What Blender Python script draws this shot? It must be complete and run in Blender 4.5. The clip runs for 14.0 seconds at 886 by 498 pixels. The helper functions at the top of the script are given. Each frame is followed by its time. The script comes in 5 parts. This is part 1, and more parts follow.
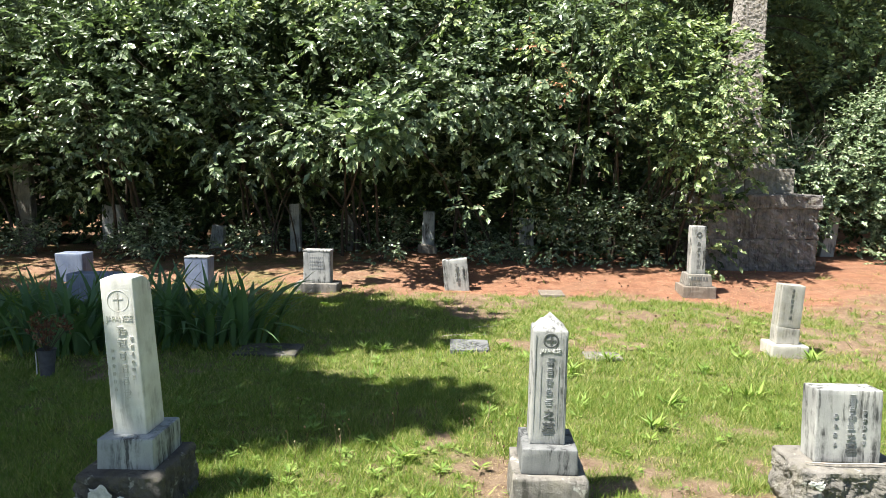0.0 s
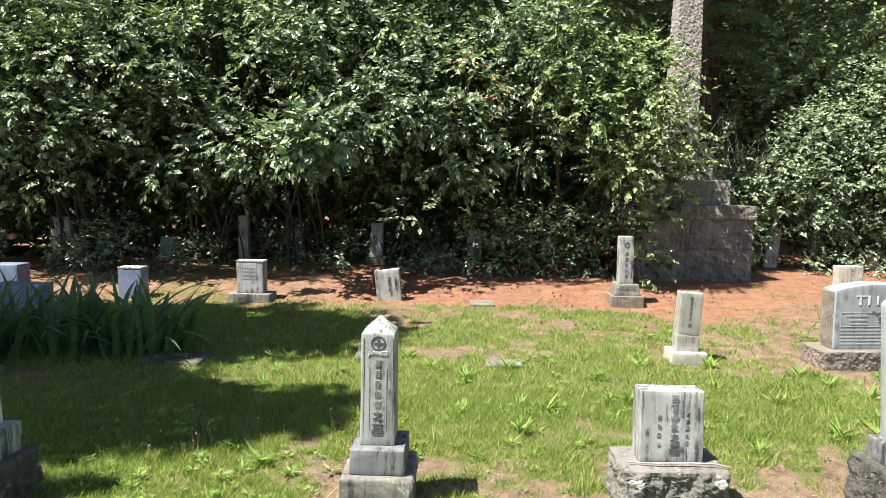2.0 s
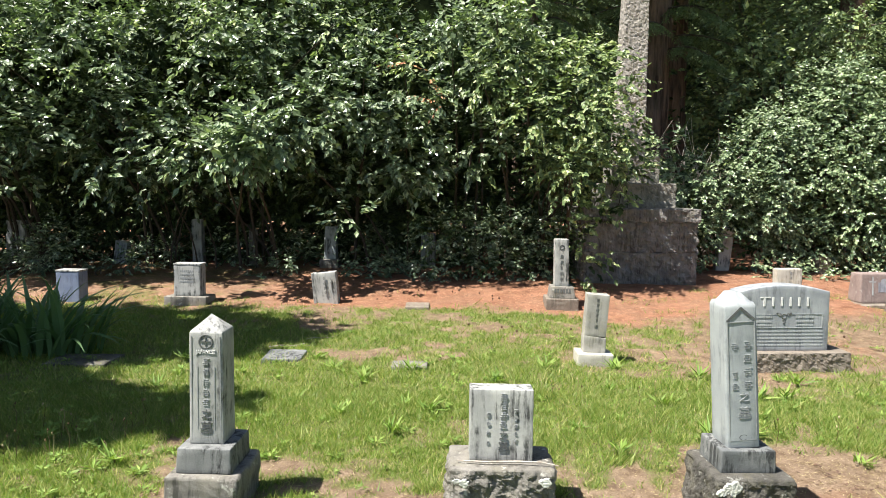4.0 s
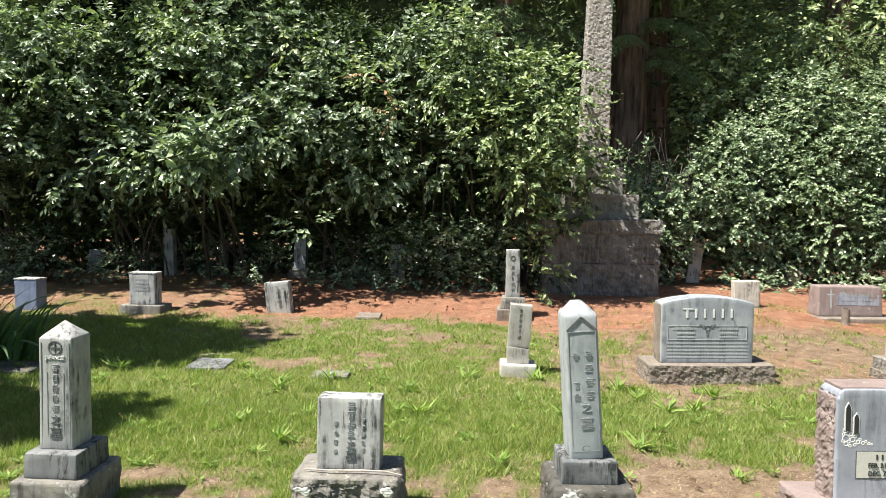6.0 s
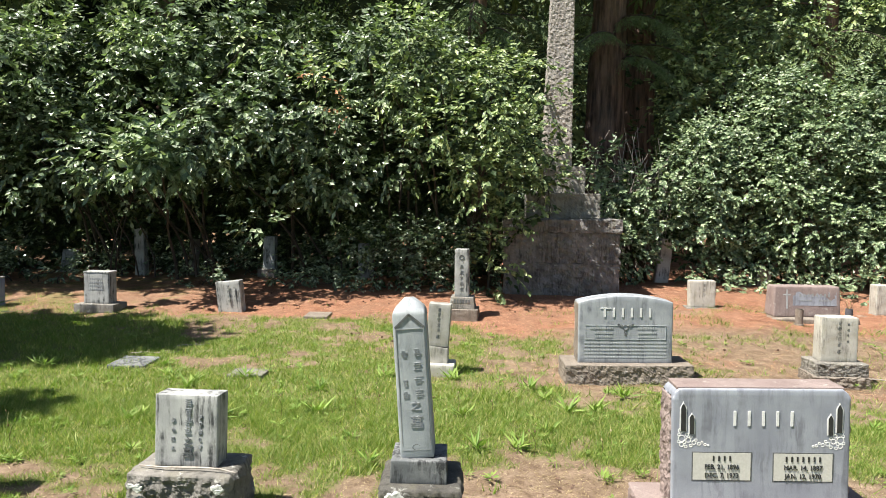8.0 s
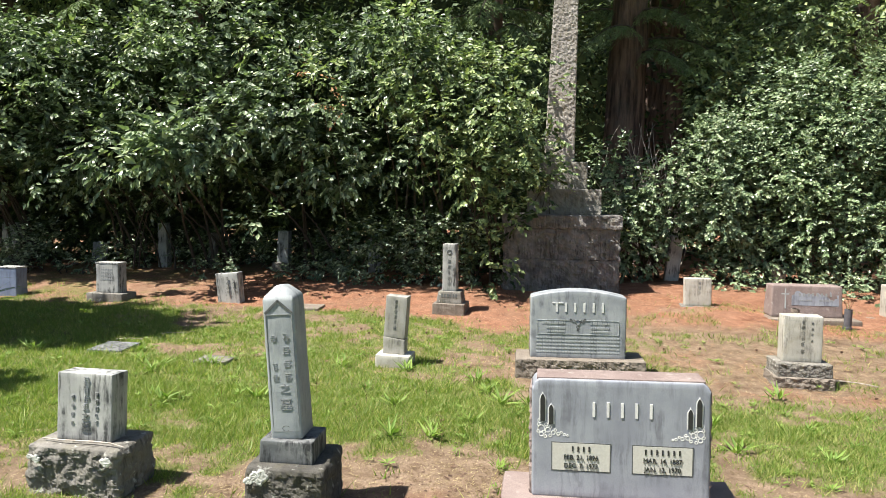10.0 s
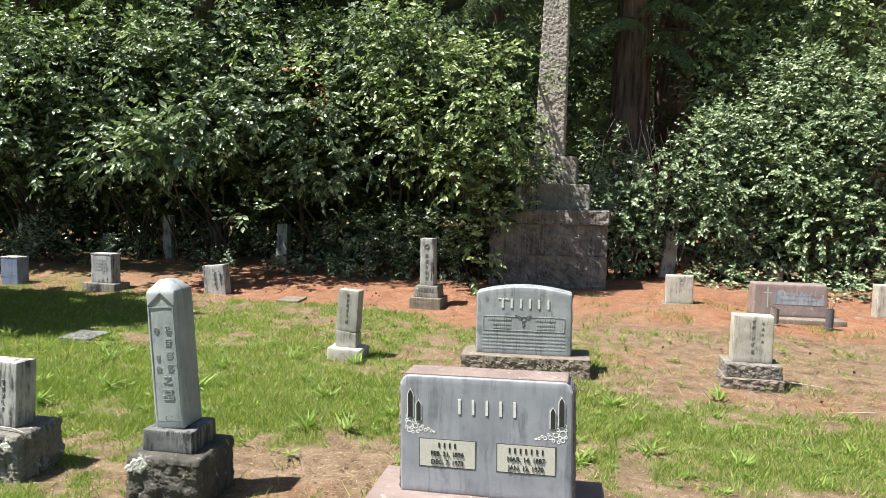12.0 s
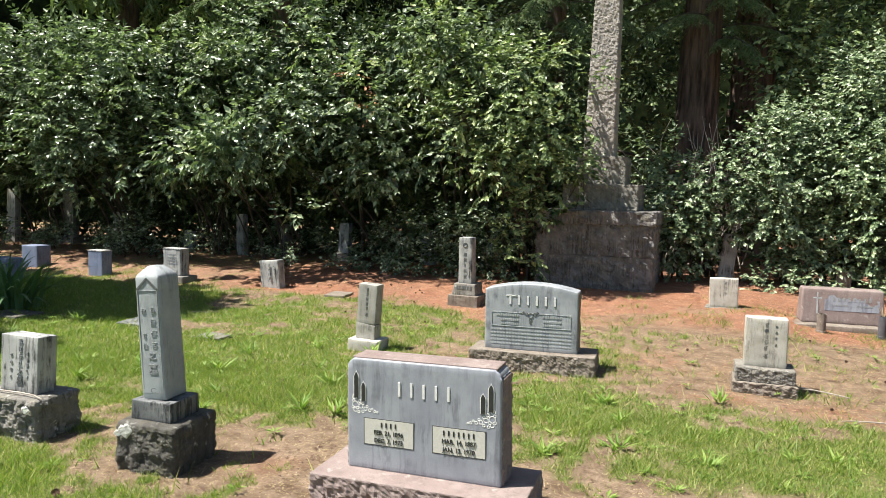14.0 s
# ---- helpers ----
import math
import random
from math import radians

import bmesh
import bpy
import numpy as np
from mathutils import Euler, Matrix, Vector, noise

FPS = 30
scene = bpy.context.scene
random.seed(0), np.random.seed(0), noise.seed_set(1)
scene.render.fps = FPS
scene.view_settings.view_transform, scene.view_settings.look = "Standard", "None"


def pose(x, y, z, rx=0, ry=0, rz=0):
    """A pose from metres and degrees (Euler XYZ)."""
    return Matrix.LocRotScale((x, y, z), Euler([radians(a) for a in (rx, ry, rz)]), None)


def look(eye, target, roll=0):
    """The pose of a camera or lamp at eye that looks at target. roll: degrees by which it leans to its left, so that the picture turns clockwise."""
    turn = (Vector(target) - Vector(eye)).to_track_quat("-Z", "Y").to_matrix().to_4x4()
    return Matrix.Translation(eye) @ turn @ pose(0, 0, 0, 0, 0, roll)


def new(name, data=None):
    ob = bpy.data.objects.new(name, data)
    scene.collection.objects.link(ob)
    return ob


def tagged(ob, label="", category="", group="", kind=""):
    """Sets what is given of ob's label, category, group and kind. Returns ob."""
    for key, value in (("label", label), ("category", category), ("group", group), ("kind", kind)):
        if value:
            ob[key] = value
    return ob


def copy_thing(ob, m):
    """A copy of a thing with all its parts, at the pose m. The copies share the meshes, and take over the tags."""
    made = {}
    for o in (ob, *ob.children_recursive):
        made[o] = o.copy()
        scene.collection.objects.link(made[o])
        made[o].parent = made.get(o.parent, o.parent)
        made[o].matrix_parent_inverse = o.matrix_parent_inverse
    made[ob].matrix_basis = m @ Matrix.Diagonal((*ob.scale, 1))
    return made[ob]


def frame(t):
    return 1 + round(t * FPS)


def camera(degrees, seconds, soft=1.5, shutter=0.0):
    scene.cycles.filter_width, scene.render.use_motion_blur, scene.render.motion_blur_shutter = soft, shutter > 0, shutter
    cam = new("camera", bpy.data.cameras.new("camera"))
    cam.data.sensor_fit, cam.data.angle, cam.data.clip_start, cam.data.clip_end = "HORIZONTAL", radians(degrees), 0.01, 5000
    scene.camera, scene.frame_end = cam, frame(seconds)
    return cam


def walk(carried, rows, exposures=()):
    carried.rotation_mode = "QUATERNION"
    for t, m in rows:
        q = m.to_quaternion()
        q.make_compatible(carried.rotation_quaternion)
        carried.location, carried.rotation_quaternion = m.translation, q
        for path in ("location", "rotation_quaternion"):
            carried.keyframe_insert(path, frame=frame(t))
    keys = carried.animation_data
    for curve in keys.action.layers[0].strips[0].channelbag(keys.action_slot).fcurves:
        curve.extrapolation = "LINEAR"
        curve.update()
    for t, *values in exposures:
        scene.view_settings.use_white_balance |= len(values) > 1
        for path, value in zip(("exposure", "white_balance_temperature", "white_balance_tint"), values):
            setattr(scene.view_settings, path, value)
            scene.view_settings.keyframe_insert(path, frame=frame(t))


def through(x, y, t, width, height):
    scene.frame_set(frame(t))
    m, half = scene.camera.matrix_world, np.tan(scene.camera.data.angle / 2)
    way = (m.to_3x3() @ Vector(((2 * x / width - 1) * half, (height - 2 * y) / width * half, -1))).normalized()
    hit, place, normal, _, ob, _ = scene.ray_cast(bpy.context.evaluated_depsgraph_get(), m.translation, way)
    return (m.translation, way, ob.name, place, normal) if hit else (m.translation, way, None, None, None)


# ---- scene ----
cam = camera(66.2, 14.0, 0.75)
PATH = [
    (0, (0.939, 0.03, 1.57), (0.852, 2.016, 1.346), 1.7),
    (0.5, (1.14, 0.076, 1.579), (1.062, 2.063, 1.362), 1.7),
    (1, (1.355, 0.062, 1.574), (1.283, 2.05, 1.371), 1.7),
    (1.5, (1.583, -0.002, 1.564), (1.517, 1.987, 1.372), 1.7),
    (2, (1.795, -0.023, 1.556), (1.729, 1.967, 1.373), 1.7),
    (2.5, (2.023, -0.016, 1.553), (1.963, 1.974, 1.371), 1.7),
    (3, (2.248, -0.022, 1.554), (2.192, 1.969, 1.374), 1.7),
    (5.5, (3.388, 0.008, 1.552), (3.282, 2.001, 1.41), 1.7),
    (6, (3.6, 0.02, 1.564), (3.485, 2.012, 1.428), 1.8),
    (6.5, (3.817, 0.097, 1.576), (3.688, 2.088, 1.437), 1.8),
    (7, (4.036, 0.15, 1.58), (3.897, 2.14, 1.44), 1.8),
    (7.5, (4.296, 0.149, 1.565), (4.148, 2.138, 1.428), 1.8),
    (8, (4.554, 0.12, 1.568), (4.387, 2.108, 1.433), 1.7),
    (10.5, (5.77, 0.181, 1.563), (5.385, 2.138, 1.406), 2.0),
    (11, (5.975, 0.256, 1.582), (5.554, 2.204, 1.408), 2.1),
    (11.5, (6.179, 0.285, 1.599), (5.736, 2.228, 1.427), 2.1),
    (12, (6.391, 0.3, 1.613), (5.94, 2.241, 1.442), 2.1),
    (12.5, (6.573, 0.335, 1.617), (6.061, 2.26, 1.443), 2.2),
    (13, (6.77, 0.388, 1.619), (6.181, 2.291, 1.44), 2.2),
    (13.5, (6.986, 0.394, 1.616), (6.326, 2.274, 1.439), 2.2),
    (14, (7.202, 0.344, 1.604), (6.486, 2.203, 1.43), 2.2),
]
walk(cam, [(t, look(eye, target, roll)) for t, eye, target, roll in PATH], [(0.0, 1.57), (3.0, 1.43), (7.0, 1.32), (14.0, 1.26)])

# ---- sky and sun ----
SUN = Vector((-0.5, -0.24, 1.0)).normalized()  # towards the sun
world = bpy.data.worlds.new("world")
scene.world = world
world.use_nodes = True
wn, wl = world.node_tree.nodes, world.node_tree.links
sky = wn.new("ShaderNodeTexSky")
sky.sky_type = 'NISHITA'
sky.sun_disc = False
sky.sun_elevation = math.asin(SUN.z)
sky.sun_rotation = math.atan2(SUN.x, SUN.y)
wn["Background"].inputs[1].default_value = 0.055
wl.new(sky.outputs[0], wn["Background"].inputs[0])
sun = new("sun", bpy.data.lights.new("sun", 'SUN'))
sun.data.energy, sun.data.angle, sun.data.color = 5.0, radians(0.55), (1.0, 0.955, 0.88)
sun.matrix_world = look((0, 0, 30), Vector((0, 0, 30)) - SUN)


# ---- numbers shared by ground and plants ----
def ground_z(x, y):
    bank = 0.13 * step(9.1, 10.7, y) + 0.09 * step(4.8, 6.6, x) * step(7.6, 9.2, y) * step(10.7, 9.6, y)
    return -0.1 + 0.02 * (np.clip(x, -14, 16) - 3.5) + 0.012 * (np.clip(y, -8, 20) - 6.5) + bank * (1 - 0.75 * step(7.8, 8.8, x) * step(12.0, 11.0, y))


def vnoise(x, y, scale, seed=0):
    """Smooth value noise from 0 to 1, for arrays."""
    x, y = np.asarray(x, float) / scale, np.asarray(y, float) / scale
    xi, yi = np.floor(x), np.floor(y)
    fx, fy = x - xi, y - yi
    fx, fy = fx * fx * (3 - 2 * fx), fy * fy * (3 - 2 * fy)

    def lat(i, j):
        v = np.sin(i * 127.1 + j * 311.7 + seed * 74.7) * 43758.5453
        return v - np.floor(v)
    return (lat(xi, yi) * (1 - fx) + lat(xi + 1, yi) * fx) * (1 - fy) + (lat(xi, yi + 1) * (1 - fx) + lat(xi + 1, yi + 1) * fx) * fy


def step(a, b, v):
    v = np.clip((v - a) / (b - a), 0, 1)
    return v * v * (3 - 2 * v)


def spot(x, y, cx, cy, rx, ry):
    return np.exp(-(((x - cx) / rx) ** 2 + ((y - cy) / ry) ** 2))


def cover(x, y):
    """Grass, needle litter and dry straw on the ground, each from 0 to 1."""
    n = 0.26 * vnoise(x, y, 0.8, 1) + 0.36 * vnoise(x, y, 0.27, 2) + 0.38 * vnoise(x, y, 0.1, 3)
    wob = (vnoise(x, y, 1.1, 4) - 0.5) * 1.0 + (vnoise(x, y, 0.3, 5) - 0.5) * 0.5
    back = 9.35 - step(0.2, 1.6, x) * 0.1 - step(3.6, 5.0, x) * 0.6 + step(5.6, 7.0, x) * 0.25 + wob * 0.6
    duff = step(back - 0.4, back + 0.25, y)
    lush = 6.45 + step(1.4, 0.2, x) * 2.6 - step(5.5, 7.5, x) * 0.6 + wob * 0.7
    g = 0.36 + 0.6 * step(lush + 0.25, lush - 0.35, y)
    g -= 0.42 * step(6.0, 7.6, x) * step(5.7, 6.8, y)
    g -= 0.62 * step(0.7, 1.2, x) * step(4.5, 4.05, y + wob * 0.4) * step(3.35, 3.7, y + 0.1 * x - 0.1)
    g -= 0.2 * step(3.2, 3.9, x) * step(4.7, 4.2, y)
    g -= 0.35 * step(5.2, 6.2, x) * spot(x, y, 7.3, 4.4, 2.2, 0.9)
    g -= 0.5 * spot(x, y, 6.5, 4.9, 0.9, 0.35) + 0.45 * spot(x, y, 7.3, 5.6, 0.9, 0.22) + 0.4 * spot(x, y, 4.7, 4.0, 0.7, 0.5)
    g -= 0.8 * spot(x, y, -2.2, 5.7, 1.4, 0.5) + 0.5 * spot(x, y, -0.9, 6.7, 0.6, 0.5) + 0.45 * spot(x, y, 1.5, 6.75, 0.7, 0.35)
    g -= 0.4 * spot(x, y, 4.4, 6.2, 1.0, 0.3) + 0.4 * spot(x, y, 5.2, 6.1, 0.4, 0.3)
    g += 0.4 * spot(x, y, 7.0, 5.3, 1.8, 0.55) + 0.4 * spot(x, y, 8.6, 4.6, 1.2, 0.6) + 0.3 * spot(x, y, 3.2, 2.9, 1.0, 0.4)
    g -= 0.16 * step(4.6, 6.4, x) + 0.1 * step(3.2, 5.0, x) * step(5.2, 4.4, y)
    g -= 0.4 * spot(x, y, 1.9, 3.9, 1.3, 0.55) + 0.3 * spot(x, y, 8.3, 5.6, 1.0, 0.4)
    g += 0.28 * step(4.9, 3.9, x) * step(4.5, 5.0, y) * step(8.6, 7.6, y)
    far = np.maximum(step(12.0, 13.8, np.abs(x)), step(-1.5, -2.9, y))
    n, g = n + (0.5 - n) * far, g + (0.75 - g) * far
    duff = duff * (0.3 + 0.45 * step(9.0, 9.9, y) * step(6.5, 5.0, x) + 0.25 * step(9.4, 10.4, y) + 0.7 * step(0.3, 0.56, 0.6 * vnoise(x, y, 0.9, 8) + 0.4 * vnoise(x, y, 0.25, 9) + 0.25 * step(9.0, 10.5, y)))
    duff = duff + (0.75 * spot(x, y, 8.5, 6.25, 0.75, 0.28) + 0.6 * spot(x, y, 7.35, 6.4, 0.3, 0.2) + 0.5 * spot(x, y, 6.9, 7.4, 0.6, 0.3) + 0.45 * spot(x, y, 4.75, 3.75, 0.35, 0.25)) * step(0.35, 0.6, n)
    duff = np.clip(duff, 0, 1) * (0.5 + 0.5 * step(-0.8, 0.6, x))
    fine = step(0.5, 0.72, 0.6 * vnoise(x, y, 0.16, 51) + 0.4 * vnoise(x, y, 0.06, 52))
    grass = np.clip((g + (n - 0.5) * 2.3) * 1.2 - 0.12 + 0.42 * fine * (1 - far), 0, 1) * (1 - duff)
    straw = np.clip((1 - grass) * (1 - duff) * (0.45 + vnoise(x, y, 0.5, 7)), 0, 1)
    return grass, duff, straw


# ---- mesh helpers ----
def mesh_np(name, verts, faces, mat, smooth=False):
    verts, faces = np.asarray(verts, np.float32), np.asarray(faces, np.int32)
    me = bpy.data.meshes.new(name)
    k = faces.shape[1]
    me.vertices.add(len(verts))
    me.vertices.foreach_set("co", verts.ravel())
    me.loops.add(faces.size)
    me.loops.foreach_set("vertex_index", faces.ravel())
    me.polygons.add(len(faces))
    me.polygons.foreach_set("loop_start", np.arange(0, faces.size, k, dtype=np.int32))
    me.polygons.foreach_set("use_smooth", np.full(len(faces), smooth))
    me.update(calc_edges=True)
    me.validate()
    me.materials.append(mat)
    return me


def part(name, data, mat, parent, label=""):
    """Links a bmesh or a mesh as one object under a thing or a part."""
    if isinstance(data, bmesh.types.BMesh):
        me = bpy.data.meshes.new(name)
        data.to_mesh(me)
        data.free()
        me.materials.append(mat)
    else:
        me = data
    ob = new(name, me)
    if parent:
        ob.parent = parent
    if label:
        ob["label"] = label
    return ob


def thing(name, m, label, category, group="", kind=""):
    ob = new(name)
    ob.empty_display_size = 0.1
    ob.matrix_world = m
    return tagged(ob, label, category, group, kind)


def rbox(w, d, h, r=0.008, n=12, amp=0.0015, freq=9.0, rough=0.0, rfreq=5.0, taper=(0.0, 0.0), top=None, seed=0, open_top=False):
    """A block on z = 0 with rounded worn edges. rough: the depth of the hewn sides; top: a function of x, y in -1..1 that raises the top."""
    half = np.array((w / 2, d / 2, h / 2))

    def ticks(hh):
        rr = min(r, hh * 0.45)
        k = max(3, int(round(n * min(1.0, 2 * hh / max(w, d, h)))) + 1)
        return np.unique(np.concatenate(([-hh, -hh + rr * 0.35, -hh + rr], np.linspace(-hh + rr, hh - rr, k), [hh - rr, hh - rr * 0.35, hh])).round(6))
    ts = [ticks(v) for v in half]
    verts, faces, index = [], [], {}

    def vid(p):
        key = (round(p[0], 5), round(p[1], 5), round(p[2], 5))
        if key not in index:
            index[key] = len(verts)
            verts.append(p)
        return index[key]
    for ax in range(3):
        u, v = (ax + 1) % 3, (ax + 2) % 3
        for sgn in (-1, 1):
            for i in range(len(ts[u]) - 1):
                for j in range(len(ts[v]) - 1):
                    q = []
                    for a, b in ((i, j), (i + 1, j), (i + 1, j + 1), (i, j + 1)):
                        p = [0.0, 0.0, 0.0]
                        p[ax], p[u], p[v] = sgn * half[ax], ts[u][a], ts[v][b]
                        q.append(vid(tuple(p)))
                    faces.append(q if sgn > 0 else q[::-1])
    P = np.array(verts)
    inner = np.clip(P, -(half - np.minimum(r, half * 0.45)), half - np.minimum(r, half * 0.45))
    off = P - inner
    ln = np.linalg.norm(off, axis=1, keepdims=True)
    nrm = off / np.maximum(ln, 1e-9)
    rr = np.minimum(r, half.min() * 0.45)
    P = inner + nrm * rr
    up = (P[:, 2] + half[2]) / h
    out = []
    for p, nn, t in zip(P, nrm, up):
        q = Vector(p) + Vector((seed * 3.7, seed * 1.3, seed * 2.1))
        k = amp * (noise.noise(q * freq) + 0.6 * noise.noise(q * freq * 2.7))
        if rough:
            side = (1 - max(nn[2], 0) ** 2) * min(1.0, (1 - t) * 9 + 0.12)
            near = noise.voronoi(q * rfreq * 1.6)[0]
            ridge = 0.75 * noise.fractal(q * rfreq * 1.4, 0.7, 2.2, 6) + 0.3 * (near[1] - near[0]) - 0.15
            k += rough * side * (0.1 + 0.85 * ridge)
        out.append(k)
    P = P + nrm * np.array(out)[:, None]
    x, y = P[:, 0] / half[0], P[:, 1] / half[1]
    if top:
        raise_z = np.array([top(np.clip(a, -1, 1), np.clip(b, -1, 1)) for a, b in zip(x, y)])
        P[:, 2] += raise_z * np.clip(up, 0, 1) ** 1.5 if open_top else raise_z * (up > 0.97)
    P[:, 2] += half[2]
    P[:, 0] *= 1 - taper[0] * up
    P[:, 1] *= 1 - taper[1] * up
    return P, np.array(faces)


def stone(name, mat, parent, w, d, h, at=(0, 0, 0), label="", turn=(0, 0, 0), **kw):
    P, F = rbox(w, d, h, **kw)
    ob = part(name, mesh_np(name, P, F, mat, kw.get('rough', 0.0) < 0.009), mat, parent, label)
    ob.matrix_basis = pose(*at, *turn)
    return ob


def bars(name, mat, parent, rects, y, at=(0, 0, 0), thick=0.003, label="", turn=(0, 0, 0)):
    """Flat raised bars (x, z, width, height) on a front face at local y."""
    V, F = [], []
    for x, z, w, h in rects:
        b = len(V)
        for yy in (y - thick, y + 0.004):
            V += [(x - w / 2, yy, z - h / 2), (x + w / 2, yy, z - h / 2), (x + w / 2, yy, z + h / 2), (x - w / 2, yy, z + h / 2)]
        F += [(b, b + 1, b + 2, b + 3), (b + 4, b + 7, b + 6, b + 5), (b, b + 4, b + 5, b + 1), (b + 1, b + 5, b + 6, b + 2), (b + 2, b + 6, b + 7, b + 3), (b + 3, b + 7, b + 4, b)]
    ob = part(name, mesh_np(name, V, F, mat), mat, parent, label)
    ob.matrix_basis = pose(*at, *turn)
    return ob


def lettering(name, text, size, mat, parent, x, y, z, wide=1.0, turn=(0, 0, 0), heavy=0.0):
    cu = bpy.data.curves.new(name, 'FONT')
    cu.body, cu.size, cu.align_x, cu.align_y, cu.extrude, cu.offset = text, size, 'CENTER', 'CENTER', 0.002, heavy
    tmp = new(name, cu)
    me = bpy.data.meshes.new_from_object(tmp.evaluated_get(bpy.context.evaluated_depsgraph_get()))
    bpy.data.objects.remove(tmp)
    me.transform(Matrix.Diagonal((wide, 1, 1, 1)))
    me.materials.clear()
    me.materials.append(mat)
    ob = part(name, me, mat, parent)
    ob.matrix_basis = pose(x, y, z, *turn) @ pose(0, 0, 0, 90, 0, 0)
    return ob


def ring(name, mat, parent, x, y, z, r, thick, seg=28, squash=1.0):
    bm = bmesh.new()
    rows = []
    for i in range(seg):
        a = 2 * math.pi * i / seg
        row = []
        for k in range(6):
            b = 2 * math.pi * k / 6
            rad = r + thick * math.cos(b)
            row.append(bm.verts.new((x + rad * math.cos(a), y - thick * 0.6 * math.sin(b), z + squash * rad * math.sin(a))))
        rows.append(row)
    for i in range(seg):
        for k in range(6):
            bm.faces.new((rows[i][k], rows[(i + 1) % seg][k], rows[(i + 1) % seg][(k + 1) % 6], rows[i][(k + 1) % 6]))
    bmesh.ops.recalc_face_normals(bm, faces=bm.faces)
    return part(name, bm, mat, parent)


def tube_data(points, radii, seg=7, lump=0.0):
    """Verts and quads of a tapering tube along points."""
    P = np.array(points, float)
    V, F = [], []
    for i, p in enumerate(P):
        t = P[min(i + 1, len(P) - 1)] - P[max(i - 1, 0)]
        t = t / max(np.linalg.norm(t), 1e-9)
        a = np.cross(t, (0.31, 0.9, 0.2))
        a /= max(np.linalg.norm(a), 1e-9)
        b = np.cross(t, a)
        for k in range(seg):
            ang = 2 * math.pi * k / seg
            rad = radii[i] * (1 + lump * noise.noise(Vector((p[0] * 3 + k, p[1] * 3, p[2] * 3))))
            V.append(p + rad * (a * math.cos(ang) + b * math.sin(ang)))
    for i in range(len(P) - 1):
        for k in range(seg):
            k2 = (k + 1) % seg
            F.append((i * seg + k, i * seg + k2, (i + 1) * seg + k2, (i + 1) * seg + k))
    return V, F


def tubes(name, mat, parent, lines, seg=6, lump=0.0, label=""):
    V, F = [], []
    for pts, rad in lines:
        v, f = tube_data(pts, rad, seg, lump)
        b = len(V)
        V += v
        F += [tuple(i + b for i in q) for q in f]
    return part(name, mesh_np(name, V, F, mat, True), mat, parent, label)


# ---- materials ----
def mat_base(name):
    m = bpy.data.materials.new(name)
    m.use_nodes = True
    nt = m.node_tree
    return m, nt, nt.nodes, nt.links, nt.nodes["Principled BSDF"]


def tex_noise(nt, coord, scale, detail=4, rough=0.55, vec=None):
    t = nt.nodes.new("ShaderNodeTexNoise")
    t.inputs["Scale"].default_value, t.inputs["Detail"].default_value, t.inputs["Roughness"].default_value = scale, detail, rough
    if vec:
        mp = nt.nodes.new("ShaderNodeMapping")
        mp.inputs["Scale"].default_value = vec
        nt.links.new(coord, mp.inputs[0])
        coord = mp.outputs[0]
    nt.links.new(coord, t.inputs["Vector"])
    return t.outputs[0]


def ramp(nt, value, lo, hi, a=0.0, b=1.0):
    r = nt.nodes.new("ShaderNodeMapRange")
    r.inputs[1].default_value, r.inputs[2].default_value, r.inputs[3].default_value, r.inputs[4].default_value = lo, hi, a, b
    nt.links.new(value, r.inputs[0])
    return r.outputs[0]


def mix(nt, fac, a, b, kind='MIX'):
    n = nt.nodes.new("ShaderNodeMix")
    n.data_type, n.blend_type = 'RGBA', kind
    for sock, v in ((n.inputs[0], fac), (n.inputs[6], a), (n.inputs[7], b)):
        if isinstance(v, (int, float)):
            sock.default_value = v
        elif isinstance(v, tuple):
            sock.default_value = (*v, 1)
        else:
            nt.links.new(v, sock)
    return n.outputs[2]


def bump(nt, height, strength, dist, bsdf):
    b = nt.nodes.new("ShaderNodeBump")
    b.inputs["Strength"].default_value, b.inputs["Distance"].default_value = strength, dist
    nt.links.new(height, b.inputs["Height"])
    nt.links.new(b.outputs[0], bsdf.inputs["Normal"])


